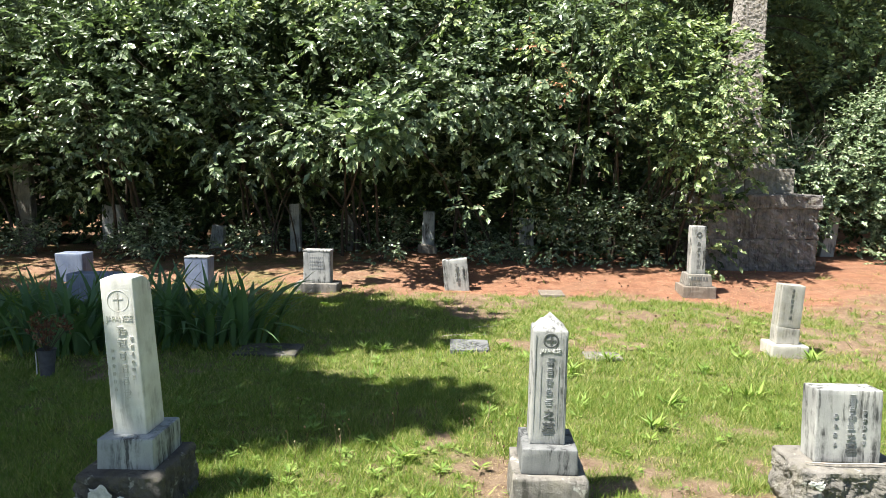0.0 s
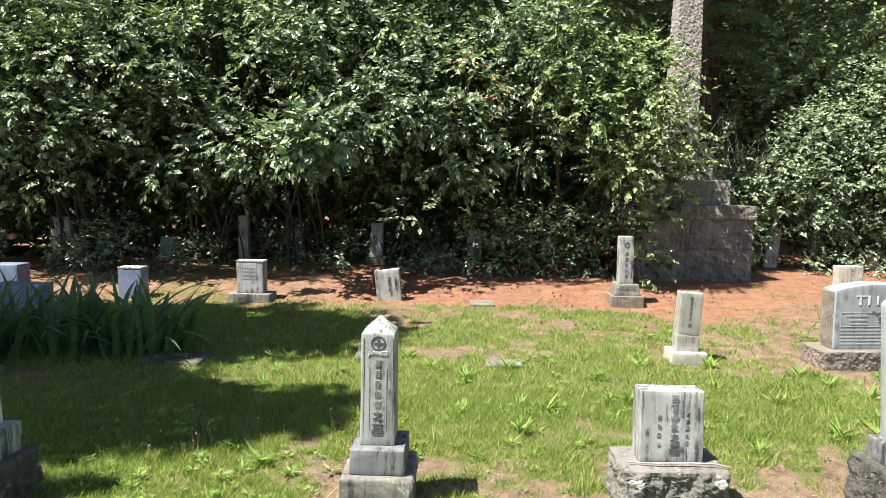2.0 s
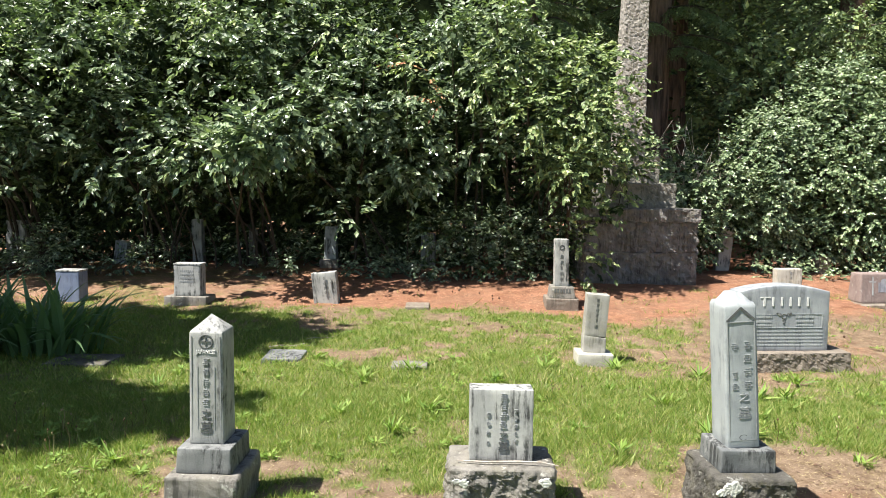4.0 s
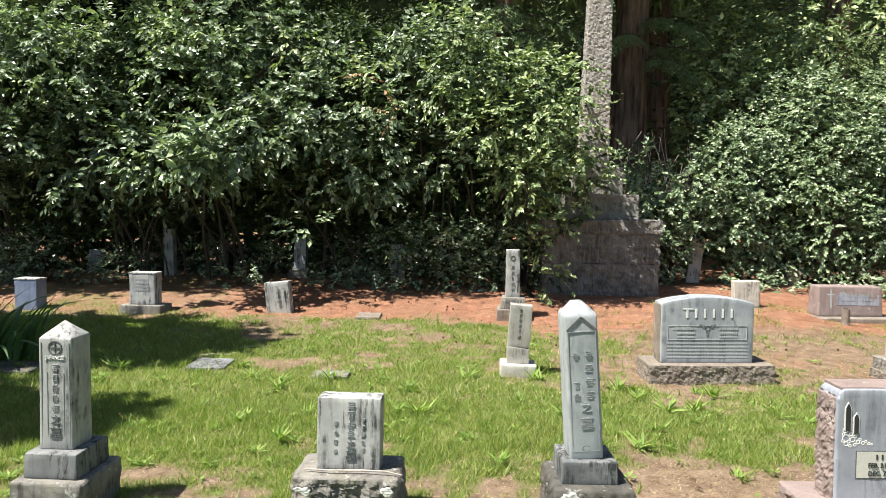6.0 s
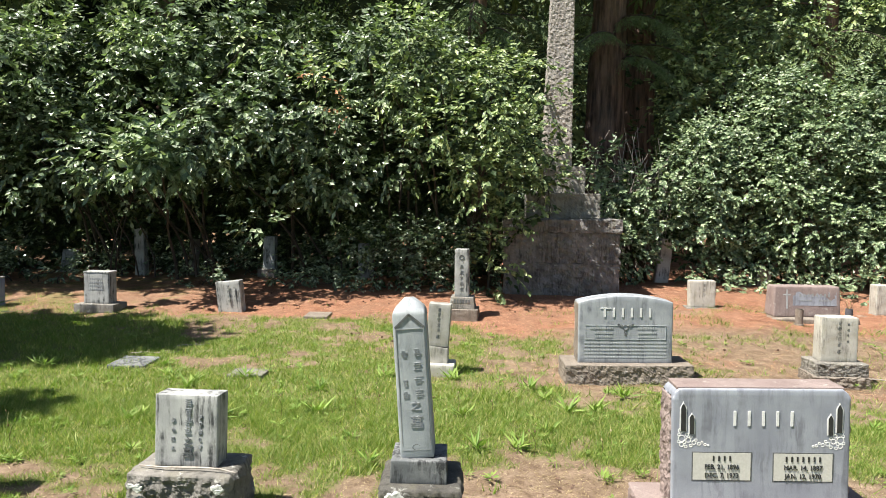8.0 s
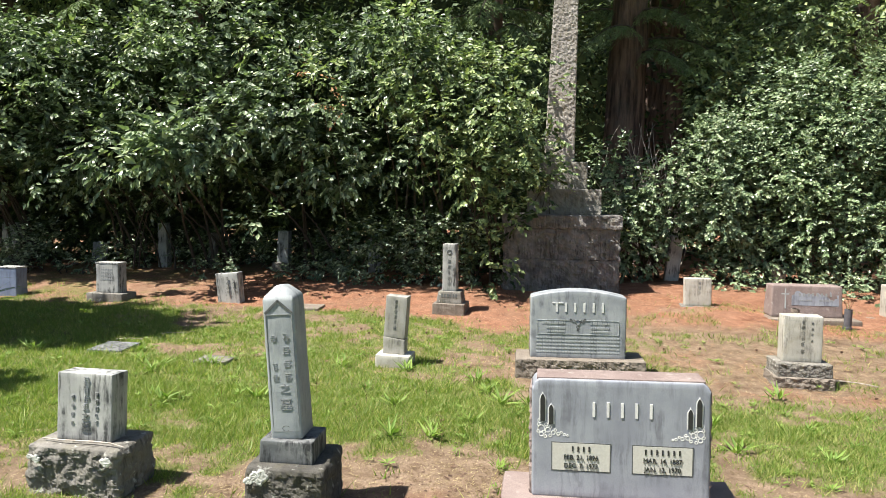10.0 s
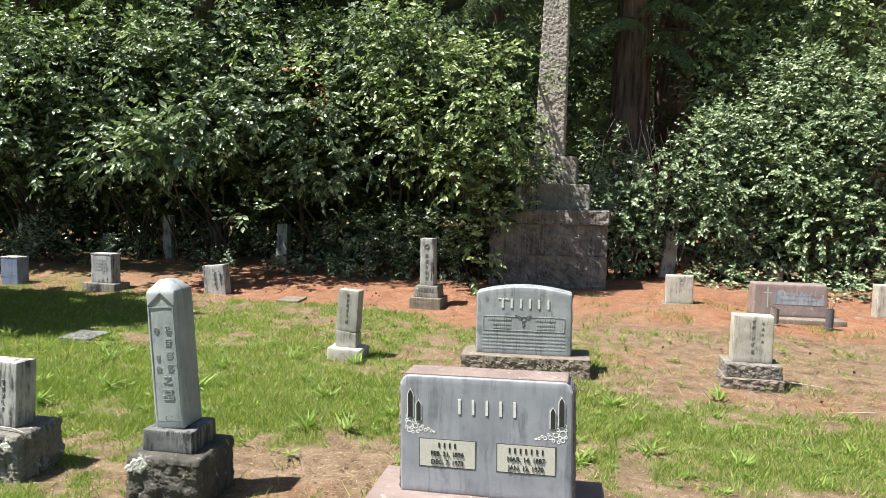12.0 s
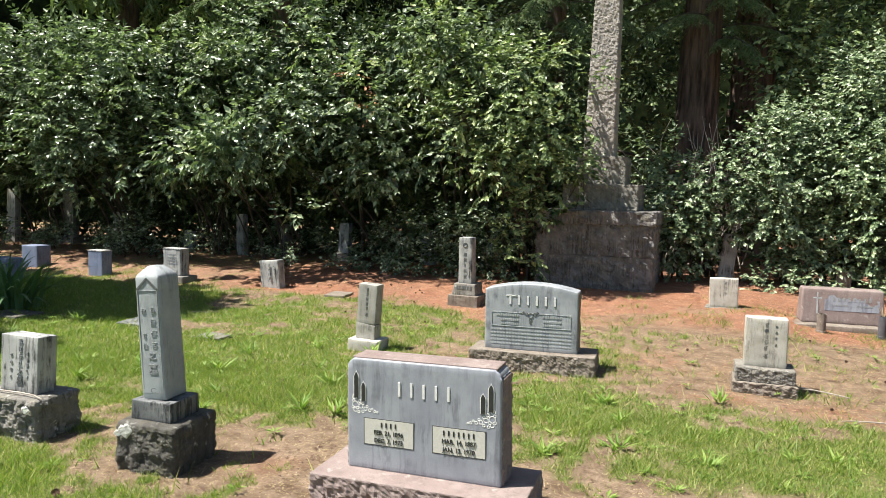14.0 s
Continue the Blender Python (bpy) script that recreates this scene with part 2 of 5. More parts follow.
def stone_mat(name, base, pale, dark, streak=0.6, lichen=0.3, speck=0.15, moss=(0.0, 0.0), rough=0.75, relief=0.25):
    """Weathered stone: blotches, dark runs down the sides, grains and pale lichen. moss: how much, and how warm."""
    m, nt, N, L, bsdf = mat_base(name)
    co = N.new("ShaderNodeTexCoord").outputs["Object"]
    inf = N.new("ShaderNodeObjectInfo")
    add = N.new("ShaderNodeVectorMath")
    L.new(co, add.inputs[0])
    L.new(inf.outputs["Random"], add.inputs[1])
    co = add.outputs[0]
    c = mix(nt, ramp(nt, tex_noise(nt, co, 5, 5), 0.35, 0.65), base, pale)
    bend = N.new("ShaderNodeVectorMath")
    bend.operation = 'MULTIPLY_ADD'
    bent = N.new("ShaderNodeTexNoise")
    bent.inputs["Scale"].default_value, bent.inputs["Detail"].default_value = 9.0, 3.0
    L.new(co, bent.inputs["Vector"])
    L.new(bent.outputs[1], bend.inputs[0])
    bend.inputs[1].default_value = (0.03, 0.03, 0.1)
    L.new(co, bend.inputs[2])
    run = tex_noise(nt, bend.outputs[0], 1.0, 5, 0.7, (26, 26, 2.1))
    wide = tex_noise(nt, co, 6.5, 4, 0.6)
    mm = N.new("ShaderNodeMath")
    mm.operation = 'MULTIPLY'
    L.new(ramp(nt, run, 0.46, 0.6), mm.inputs[0])
    L.new(ramp(nt, wide, 0.42, 0.6, 0.12 * streak, streak * 1.1), mm.inputs[1])
    c = mix(nt, mm.outputs[0], c, dark)
    g = tex_noise(nt, co, 240, 2)
    c = mix(nt, ramp(nt, g, 0.35, 0.7, 0, speck), c, dark)
    if moss[0]:
        c = mix(nt, ramp(nt, tex_noise(nt, co, 9, 6, 0.7), 0.5, 0.62, 0, moss[0]), c, (0.22 + moss[1], 0.2, 0.09))
    if lichen:
        v = tex_noise(nt, co, 14, 6, 0.68)
        c = mix(nt, ramp(nt, v, 0.6, 0.66, 0, lichen), c, (0.62, 0.62, 0.56))
    L.new(c, bsdf.inputs["Base Color"])
    bsdf.inputs["Roughness"].default_value = rough
    bump(nt, mix(nt, 0.4, tex_noise(nt, co, 70, 8, 0.75), tex_noise(nt, co, 260, 3)), min(1.0, relief * 1.3), 0.004 + 0.012 * relief, bsdf)
    return m


def plain_mat(name, a, b, scale=12, rough=0.7, relief=0.15, metal=0.0):
    m, nt, N, L, bsdf = mat_base(name)
    co = N.new("ShaderNodeTexCoord").outputs["Object"]
    c = mix(nt, ramp(nt, tex_noise(nt, co, scale, 5, 0.65), 0.35, 0.65), a, b)
    L.new(c, bsdf.inputs["Base Color"])
    bsdf.inputs["Roughness"].default_value, bsdf.inputs["Metallic"].default_value = rough, metal
    bump(nt, tex_noise(nt, co, scale * 6, 4), relief, 0.005, bsdf)
    return m


def leaf_mat(name, cols, rough=0.42, through=0.28, clear=0.5):
    """Leaves: each its own tone, light shining through."""
    m, nt, N, L, bsdf = mat_base(name)
    geo = N.new("ShaderNodeNewGeometry")
    cr = N.new("ShaderNodeValToRGB")
    els = cr.color_ramp.elements
    for i, (p, c) in enumerate(cols):
        e = els[i] if i < 2 else els.new(p)
        e.position, e.color = p, (*c, 1)
    L.new(geo.outputs["Random Per Island"], cr.inputs[0])
    co = N.new("ShaderNodeTexCoord").outputs["Object"]
    big = mix(nt, ramp(nt, tex_noise(nt, co, 0.9, 3), 0.35, 0.7, 0, 0.45), cr.outputs[0], (0.96, 1.0, 0.78), 'MULTIPLY')
    big = mix(nt, ramp(nt, tex_noise(nt, co, 4.5, 4, 0.6), 0.38, 0.66, 0, 0.4), big, (0.6, 0.68, 0.55), 'MULTIPLY')
    L.new(big, bsdf.inputs["Base Color"])
    bsdf.inputs["Roughness"].default_value = rough
    bsdf.inputs["Specular IOR Level"].default_value = clear
    tr = N.new("ShaderNodeBsdfTranslucent")
    L.new(mix(nt, 1.0, big, (1.0, 1.2, 0.55), 'MULTIPLY'), tr.inputs[0])
    ms = N.new("ShaderNodeMixShader")
    ms.inputs[0].default_value = through
    L.new(bsdf.outputs[0], ms.inputs[1])
    L.new(tr.outputs[0], ms.inputs[2])
    L.new(ms.outputs[0], nt.nodes["Material Output"].inputs[0])
    return m


MARBLE = stone_mat("weathered_marble", (0.28, 0.285, 0.275), (0.44, 0.44, 0.415), (0.045, 0.047, 0.045), 1.05, 0.1, 0.15)
CUTMARBLE = plain_mat("cut_marble_shade", (0.44, 0.43, 0.38), (0.54, 0.53, 0.47), 40)
CUTGRANITE = plain_mat("cut_granite_shade", (0.3, 0.32, 0.32), (0.4, 0.42, 0.42), 40)
MARBLE_WARM = stone_mat("warm_marble", (0.39, 0.37, 0.32), (0.52, 0.5, 0.44), (0.11, 0.1, 0.085), 0.7, 0.12, 0.15, (0.2, 0.02))
MARBLE_GREY = stone_mat("stained_warm_grey_marble", (0.3, 0.29, 0.26), (0.42, 0.405, 0.365), (0.1, 0.095, 0.085), 0.8, 0.12, 0.15, (0.2, 0.0))
MARBLE_WHITE = stone_mat("white_marble", (0.58, 0.58, 0.54), (0.74, 0.74, 0.7), (0.26, 0.255, 0.23), 0.5, 0.0, 0.06, (0.12, 0.02))
PILLARSTONE = stone_mat("pillar_marble", (0.29, 0.315, 0.325), (0.37, 0.395, 0.4), (0.09, 0.1, 0.105), 0.42, 0.1, 0.12)
SLATE = stone_mat("grey_marble", (0.27, 0.3, 0.31), (0.38, 0.41, 0.41), (0.055, 0.06, 0.063), 1.2, 0.12, 0.15)
SLATE_DARK = stone_mat("stained_grey_marble", (0.12, 0.128, 0.13), (0.22, 0.225, 0.22), (0.03, 0.032, 0.033), 1.6, 0.15, 0.25, relief=0.4)
GRANITE = stone_mat("blue_grey_granite", (0.28, 0.3, 0.32), (0.39, 0.41, 0.425), (0.15, 0.16, 0.175), 0.9, 0.05, 0.3, rough=0.5, relief=0.1)
GRANITE_TAN = stone_mat("hewn_tan_granite", (0.2, 0.165, 0.13), (0.31, 0.265, 0.215), (0.06, 0.05, 0.042), 0.4, 0.25, 0.5, relief=0.7)
LILAC = stone_mat("lilac_granite", (0.255, 0.27, 0.31), (0.33, 0.35, 0.385), (0.15, 0.155, 0.18), 0.75, 0.0, 0.3, rough=0.42, relief=0.08)
PINK = stone_mat("hewn_pink_granite", (0.244, 0.183, 0.167), (0.330, 0.262, 0.240), (0.1, 0.075, 0.065), 0.35, 0.25, 0.6, relief=0.55)
CONCRETE = stone_mat("lichened_concrete", (0.17, 0.16, 0.14), (0.29, 0.27, 0.24), (0.05, 0.047, 0.04), 0.8, 0.55, 0.35, (0.15, 0.0), 0.85, 0.7)
DARKBASE = stone_mat("dark_lichened_concrete", (0.075, 0.07, 0.062), (0.15, 0.14, 0.12), (0.025, 0.024, 0.02), 0.7, 0.4, 0.45, (0.15, 0.0), 0.9, 0.95)
HEWN = stone_mat("hewn_grey_stone", (0.13, 0.122, 0.116), (0.27, 0.255, 0.24), (0.05, 0.047, 0.044), 0.8, 0.2, 0.35, (0.2, 0.0), 0.9, 0.95)
# steps' copy of the shaft stone, darkened for the leaf shade on them
HEWN_STEP_SHADE = stone_mat("hewn_step_stone_shaded", (0.19, 0.178, 0.155), (0.29, 0.275, 0.24), (0.07, 0.066, 0.06), 0.6, 0.15, 0.3, (0.15, 0.0), 0.9, 0.95)
HEWN_PALE = stone_mat("hewn_pale_stone", (0.3, 0.27, 0.24), (0.4, 0.37, 0.335), (0.12, 0.105, 0.095), 0.2, 0.15, 0.35, (0.12, 0.0), 0.9, 1.0)
BLUESTONE = stone_mat("blue_dark_granite", (0.16, 0.2, 0.3), (0.23, 0.27, 0.36), (0.06, 0.07, 0.1), 0.5, 0.05, 0.25, rough=0.5, relief=0.15)
INK = plain_mat("cut_shadowed_stone", (0.07, 0.075, 0.075), (0.12, 0.125, 0.12), 40)
PALECUT = plain_mat("cut_pale_stone", (0.6, 0.6, 0.58), (0.7, 0.7, 0.67), 40)
GREYCUT = plain_mat("cut_grey_stone", (0.2, 0.21, 0.21), (0.3, 0.31, 0.31), 40)
PLAQUE = plain_mat("pale_plaque_stone", (0.5, 0.49, 0.43), (0.57, 0.56, 0.5), 90, 0.6)
BLACKCUT = plain_mat("black_inlay", (0.02, 0.02, 0.02), (0.035, 0.035, 0.035), 30, 0.5)
LICHEN = plain_mat("white_lichen", (0.4, 0.4, 0.36), (0.66, 0.66, 0.6), 30, 0.9, 0.6)
BARK = plain_mat("shrub_bark", (0.04, 0.03, 0.022), (0.09, 0.07, 0.053), 25, 0.9, 0.5)
TWIG = plain_mat("dry_twig", (0.28, 0.24, 0.2), (0.44, 0.39, 0.34), 25, 0.9, 0.3)
# leaf ramps are spread so pale leaves stand for glints, dark ones for shade
LEAF = leaf_mat("hedge_leaves", [(0.0, (0.045, 0.072, 0.036)), (1.0, (0.62, 0.68, 0.53)), (0.48, (0.13, 0.182, 0.1)), (0.85, (0.33, 0.4, 0.265))], rough=0.32, clear=0.85, through=0.24)
LEAF_YELLOW = leaf_mat("young_leaves", [(0.0, (0.085, 0.125, 0.055)), (1.0, (0.58, 0.62, 0.36)), (0.5, (0.2, 0.27, 0.115)), (0.85, (0.37, 0.43, 0.2))], through=0.2)
LEAF_PALE = leaf_mat("pale_leaves", [(0.0, (0.065, 0.105, 0.055)), (1.0, (0.55, 0.61, 0.42)), (0.5, (0.17, 0.235, 0.125)), (0.85, (0.33, 0.4, 0.24))], rough=0.36, clear=0.6, through=0.15)
# leaf greens darkened to stand for shade in the border and the woods
LEAF_SHADE = leaf_mat("shade_toned_leaves", [(0.0, (0.033, 0.051, 0.026)), (1.0, (0.181, 0.225, 0.094)), (0.5, (0.058, 0.087, 0.041)), (0.85, (0.107, 0.143, 0.061))], through=0.1, clear=0.15)
NEEDLE = leaf_mat("conifer_needles", [(0.0, (0.09, 0.13, 0.06)), (1.0, (0.3, 0.36, 0.19)), (0.5, (0.155, 0.215, 0.1)), (0.85, (0.23, 0.29, 0.14))], 0.6, 0.15, 0.2)
IRIS = leaf_mat("iris_leaves", [(0.0, (0.09, 0.17, 0.075)), (1.0, (0.17, 0.26, 0.12)), (0.5, (0.11, 0.2, 0.09)), (0.85, (0.14, 0.22, 0.1))], 0.4, 0.3)
GRASS = leaf_mat("lawn_blades", [(0.0, (0.13, 0.21, 0.036)), (1.0, (0.54, 0.47, 0.22)), (0.5, (0.215, 0.3, 0.066)), (0.8, (0.335, 0.365, 0.115))], 0.5, 0.42, 0.35)
STRAW = leaf_mat("dry_straw", [(0.0, (0.08, 0.048, 0.026)), (1.0, (0.6, 0.49, 0.32)), (0.5, (0.25, 0.17, 0.1)), (0.85, (0.44, 0.34, 0.2))], 0.7, 0.15, 0.2)
LITTER = leaf_mat("fallen_needles", [(0.0, (0.09, 0.04, 0.024)), (1.0, (0.62, 0.43, 0.3)), (0.5, (0.37, 0.17, 0.1)), (0.85, (0.52, 0.28, 0.17))], 0.75, 0.1, 0.2)


def ground_mat():
    m, nt, N, L, bsdf = mat_base("cemetery_ground")
    at = N.new("ShaderNodeVertexColor")
    at.layer_name = "cover"
    sep = N.new("ShaderNodeSeparateColor")
    L.new(at.outputs[0], sep.inputs[0])
    co = N.new("ShaderNodeTexCoord").outputs["Object"]
    soil = mix(nt, ramp(nt, tex_noise(nt, co, 7, 6, 0.65), 0.35, 0.68), (0.15, 0.102, 0.068), (0.36, 0.27, 0.19))
    soil = mix(nt, ramp(nt, tex_noise(nt, co, 90, 4, 0.7), 0.42, 0.66, 0, 0.7), soil, (0.1, 0.066, 0.042))
    duff = mix(nt, ramp(nt, tex_noise(nt, co, 5, 6, 0.7), 0.35, 0.65), (0.24, 0.11, 0.066), (0.39, 0.205, 0.13))
    duff = mix(nt, ramp(nt, tex_noise(nt, co, 70, 4, 0.75), 0.48, 0.68, 0, 0.6), duff, (0.09, 0.042, 0.025))
    thatch = mix(nt, ramp(nt, tex_noise(nt, co, 40, 4, 0.7), 0.35, 0.65), (0.075, 0.105, 0.025), (0.2, 0.19, 0.075))
    patch = ramp(nt, tex_noise(nt, co, 1.3, 6, 0.65), 0.42, 0.68, 0, 0.4)
    duff = mix(nt, patch, duff, soil)
    duff = mix(nt, ramp(nt, tex_noise(nt, co, 3.1, 5, 0.7), 0.52, 0.68, 0, 0.5), duff, (0.15, 0.07, 0.042))
    c = mix(nt, sep.outputs[1], soil, duff)
    c = mix(nt, ramp(nt, sep.outputs[0], 0.15, 0.7), c, thatch)
    L.new(c, bsdf.inputs["Base Color"])
    bsdf.inputs["Roughness"].default_value = 0.95
    bsdf.inputs["Specular IOR Level"].default_value = 0.15
    bump(nt, tex_noise(nt, co, 36, 8, 0.8), 0.8, 0.025, bsdf)
    return m


GROUND = ground_mat()

# ---- ground ----
def build_ground():
    xs = np.concatenate((-np.geomspace(400, 12.5, 14), np.arange(-12, 14.01, 0.07), np.geomspace(14.5, 400, 14)))
    ys = np.concatenate((-np.geomspace(300, 3.5, 12), np.arange(-3, 15.01, 0.07), np.geomspace(15.5, 500, 14)))
    X, Y = np.meshgrid(xs, ys)
    near = (np.abs(X) < 16) & (Y > -5) & (Y < 20)
    Z = ground_z(X, Y) + near * (0.05 * (vnoise(X, Y, 1.3, 11) - 0.5) + 0.022 * (vnoise(X, Y, 0.22, 12) - 0.5) + 0.012 * (vnoise(X, Y, 0.09, 13) - 0.5))
    ny, nx = X.shape
    i = (np.arange(ny - 1)[:, None] * nx + np.arange(nx - 1)[None, :]).ravel()
    me = mesh_np("ground", np.stack((X, Y, Z), -1).reshape(-1, 3), np.stack((i, i + 1, i + 1 + nx, i + nx), 1), GROUND, True)
    g, d, s = cover(X.ravel(), Y.ravel())
    col = me.color_attributes.new("cover", 'FLOAT_COLOR', 'POINT')
    col.data.foreach_set("color", np.stack((g, d, s, np.ones_like(g)), 1).astype(np.float32).ravel())
    tagged(new("ground", me), "sloping cemetery ground of lawn, bare soil and red needle litter", "ground", kind="structure")


build_ground()
rng = np.random.default_rng(5)


def blades(name, n, box, want, height, width, lean, mat, label, category, flat=False):
    """Scattered blades or needles as one mesh; want(grass, duff, straw) gives the chance of each."""
    x, y = rng.uniform(box[0], box[1], n), rng.uniform(box[2], box[3], n)
    keep = rng.uniform(0, 1, n) < want(x, y, *cover(x, y))
    x, y = x[keep], y[keep]
    k = len(x)
    z = ground_z(x, y) + 0.05 * (vnoise(x, y, 1.3, 11) - 0.5) + 0.02 * (vnoise(x, y, 0.22, 12) - 0.5)
    h = height * rng.uniform(0.45, 1.25, k) * (0.45 + 0.55 * vnoise(x, y, 0.5, 21) + 0.75 * vnoise(x, y, 0.13, 22))
    a, b = rng.uniform(0, 2 * np.pi, k), rng.uniform(0, 2 * np.pi, k)
    w = width * rng.uniform(0.7, 1.3, k)
    base = np.stack((x, y, z - 0.004), 1)
    side = np.stack((np.cos(a) * w, np.sin(a) * w, 0 * w), 1)
    if flat:
        tip = base + np.stack((np.cos(b) * h, np.sin(b) * h, rng.uniform(0.0, 0.25, k) * h + 0.006), 1)
        base[:, 2] += 0.01
        side = np.stack((-np.sin(b) * w, np.cos(b) * w, 0 * w), 1)
    else:
        l = lean * rng.uniform(0.2, 1.0, k) * h
        tip = base + np.stack((np.cos(b) * l, np.sin(b) * l, h), 1)
    V = np.stack((base - side, base + side, tip), 1).reshape(-1, 3)
    tagged(new(name, mesh_np(name, V, np.arange(3 * k).reshape(-1, 3), mat)), label, category, kind="stuff")


blades("lawn_grass", 600000, (-5.5, 10.5, 2.2, 5.6), lambda x, y, g, d, s: g ** 1.3, 0.042, 0.003, 1.2, GRASS, "green mown lawn grass, patchy and sunlit", "grass")
blades("lawn_grass", 300000, (-7, 12, -4.5, 2.2), lambda x, y, g, d, s: g ** 1.3, 0.046, 0.0055, 1.2, GRASS, "green mown lawn grass, patchy and sunlit", "grass")
blades("lawn_grass", 260000, (-7.5, 11.5, 5.6, 9.8), lambda x, y, g, d, s: g ** 1.3, 0.046, 0.004, 1.2, GRASS, "green lawn grass thinning towards the litter", "grass")
blades("dry_straw", 380000, (-4, 10.5, 2.2, 9.6), lambda x, y, g, d, s: np.clip(s * 0.9, 0, 1), 0.032, 0.0019, 1.0, STRAW, "dry straw lying on the bare soil", "straw", True)
blades("needle_litter", 230000, (-10, 12.5, 6.2, 13.2), lambda x, y, g, d, s: np.clip(d + 0.15 * s, 0, 1), 0.06, 0.003, 1.0, LITTER, "red-brown fallen conifer needles", "needle litter", True)
blades("litter_bits", 70000, (-10, 12, 2.4, 13), lambda x, y, g, d, s: (d + 0.5 * s) * (0.08 + (vnoise(x, y, 0.22, 31) > 0.66)), 0.026, 0.009, 1.0, plain_mat("cone_scales", (0.05, 0.028, 0.02), (0.16, 0.09, 0.06), 20, 0.9), "dark cone scales and bark bits among the needles", "litter", True)
blades("grass_tufts", 150000, (-6, 11, 2.2, 10.2), lambda x, y, g, d, s: (vnoise(x, y, 0.15, 41) > 0.86) * (1 - 0.85 * d) * (0.3 + g), 0.08, 0.005, 1.2, GRASS, "taller green weed tufts in the lawn", "weeds")


blades("grass_sprouts", 130000, (-8, 12, 6.5, 12.0), lambda x, y, g, d, s: (vnoise(x, y, 0.35, 43) > 0.66) * 0.5 * (1 - step(8.4, 9.4, y) * step(6.0, 4.5, x)) * (1 - step(9.5, 11.5, y)), 0.06, 0.004, 1.3, GRASS, "sparse green sprouts among the needle litter", "grass")


# ---- leaves ----
WEED = leaf_mat("weed_leaves", [(0.0, (0.14, 0.23, 0.05)), (1.0, (0.34, 0.42, 0.12)), (0.5, (0.21, 0.31, 0.07)), (0.85, (0.28, 0.37, 0.095))], 0.55, 0.3, 0.25)


def leaf_cloud(pos, along, up, length, width, fold=0.25):
    """Folded leaves: 5 corners and 4 triangles each. Returns verts and faces."""
    along = along / np.linalg.norm(along, axis=1, keepdims=True)
    side = np.cross(along, up)
    side /= np.maximum(np.linalg.norm(side, axis=1, keepdims=True), 1e-6)
    nrm = np.cross(side, along)
    L, W = length[:, None], width[:, None]
    mid = pos + along * L * 0.45 - nrm * W * fold
    a, tip = pos, pos + along * L - nrm * L * 0.12
    l, r = pos + along * L * 0.42 - side * W * 0.5, pos + along * L * 0.42 + side * W * 0.5
    V = np.stack((a, l, mid, r, tip), 1).reshape(-1, 3)
    b = np.arange(len(pos))[:, None] * 5
    F = np.concatenate([b + np.array(t)[None] for t in ((0, 2, 1), (0, 3, 2), (1, 2, 4), (2, 3, 4))])
    return V, F


def weeds():
    """Broad-leaved rosettes low in the turf."""
    r = np.random.default_rng(77)
    x, y = r.uniform(-4.5, 10.5, 9000), r.uniform(2.4, 8.8, 9000)
    g, d, s = cover(x, y)
    near = 0.09 + 0.3 * spot(x, y, 0.6, 3.9, 1.1, 0.6) + 0.12 * spot(x, y, 5.0, 4.6, 1.6, 0.9) + 0.12 * spot(x, y, 6.9, 5.0, 1.4, 0.7)
    keep = r.uniform(0, 1, 9000) < near * (1 - d) * (0.35 + g)
    x, y = x[keep], y[keep]
    k, n = len(x), 11
    X, Y = np.repeat(x, n), np.repeat(y, n)
    a = np.tile(np.linspace(0, 6.28, n, endpoint=False), k) + r.uniform(0, 6, k * n)
    size = np.repeat(r.uniform(0.45, 1.25, k), n)
    lift = r.uniform(0.15, 0.75, k * n)
    pos = np.stack((X + 0.01 * np.cos(a), Y + 0.01 * np.sin(a), ground_z(X, Y) + 0.012 + r.uniform(0, 0.02, k * n)), 1)
    al = np.stack((np.cos(a), np.sin(a), lift), 1)
    up = np.stack((-0.6 * np.cos(a) * lift, -0.6 * np.sin(a) * lift, np.ones(k * n)), 1) + r.normal(size=(k * n, 3)) * 0.15
    V, F = leaf_cloud(pos, al, up, 0.06 * size * r.uniform(0.6, 1.2, k * n), 0.015 * size)
    cx, cy = np.concatenate((r.uniform(-0.6, 5.2, 26), r.uniform(4.6, 9.5, 20), (3.55, 3.75, 1.05, 0.55))), np.concatenate((r.uniform(4.1, 6.6, 26), r.uniform(4.2, 6.3, 20), (4.75, 4.35, 4.75, 4.0)))
    big = np.repeat(r.uniform(0.55, 1.1, 50), 16)
    X, Y, a = np.repeat(cx, 16), np.repeat(cy, 16), r.uniform(0, 6.28, 800)
    lift = r.uniform(0.25, 1.5, 800)
    pos = np.stack((X, Y, ground_z(X, Y) + 0.01), 1) + r.normal(size=(800, 3)) * np.array((0.02, 0.02, 0.0))
    V2, F2 = leaf_cloud(pos, np.stack((np.cos(a), np.sin(a), lift), 1), np.stack((-np.cos(a) * lift, -np.sin(a) * lift, np.ones(800)), 1) + r.normal(size=(800, 3)) * 0.2, 0.16 * big * r.uniform(0.6, 1.2, 800), 0.022 * big)
    V, F = np.concatenate((V, V2)), np.concatenate((F, F2 + len(V)))
    tagged(new("lawn_weeds", mesh_np("lawn_weeds", V, F, WEED)), "broad-leaved green weeds growing in the lawn", "weeds", kind="stuff")


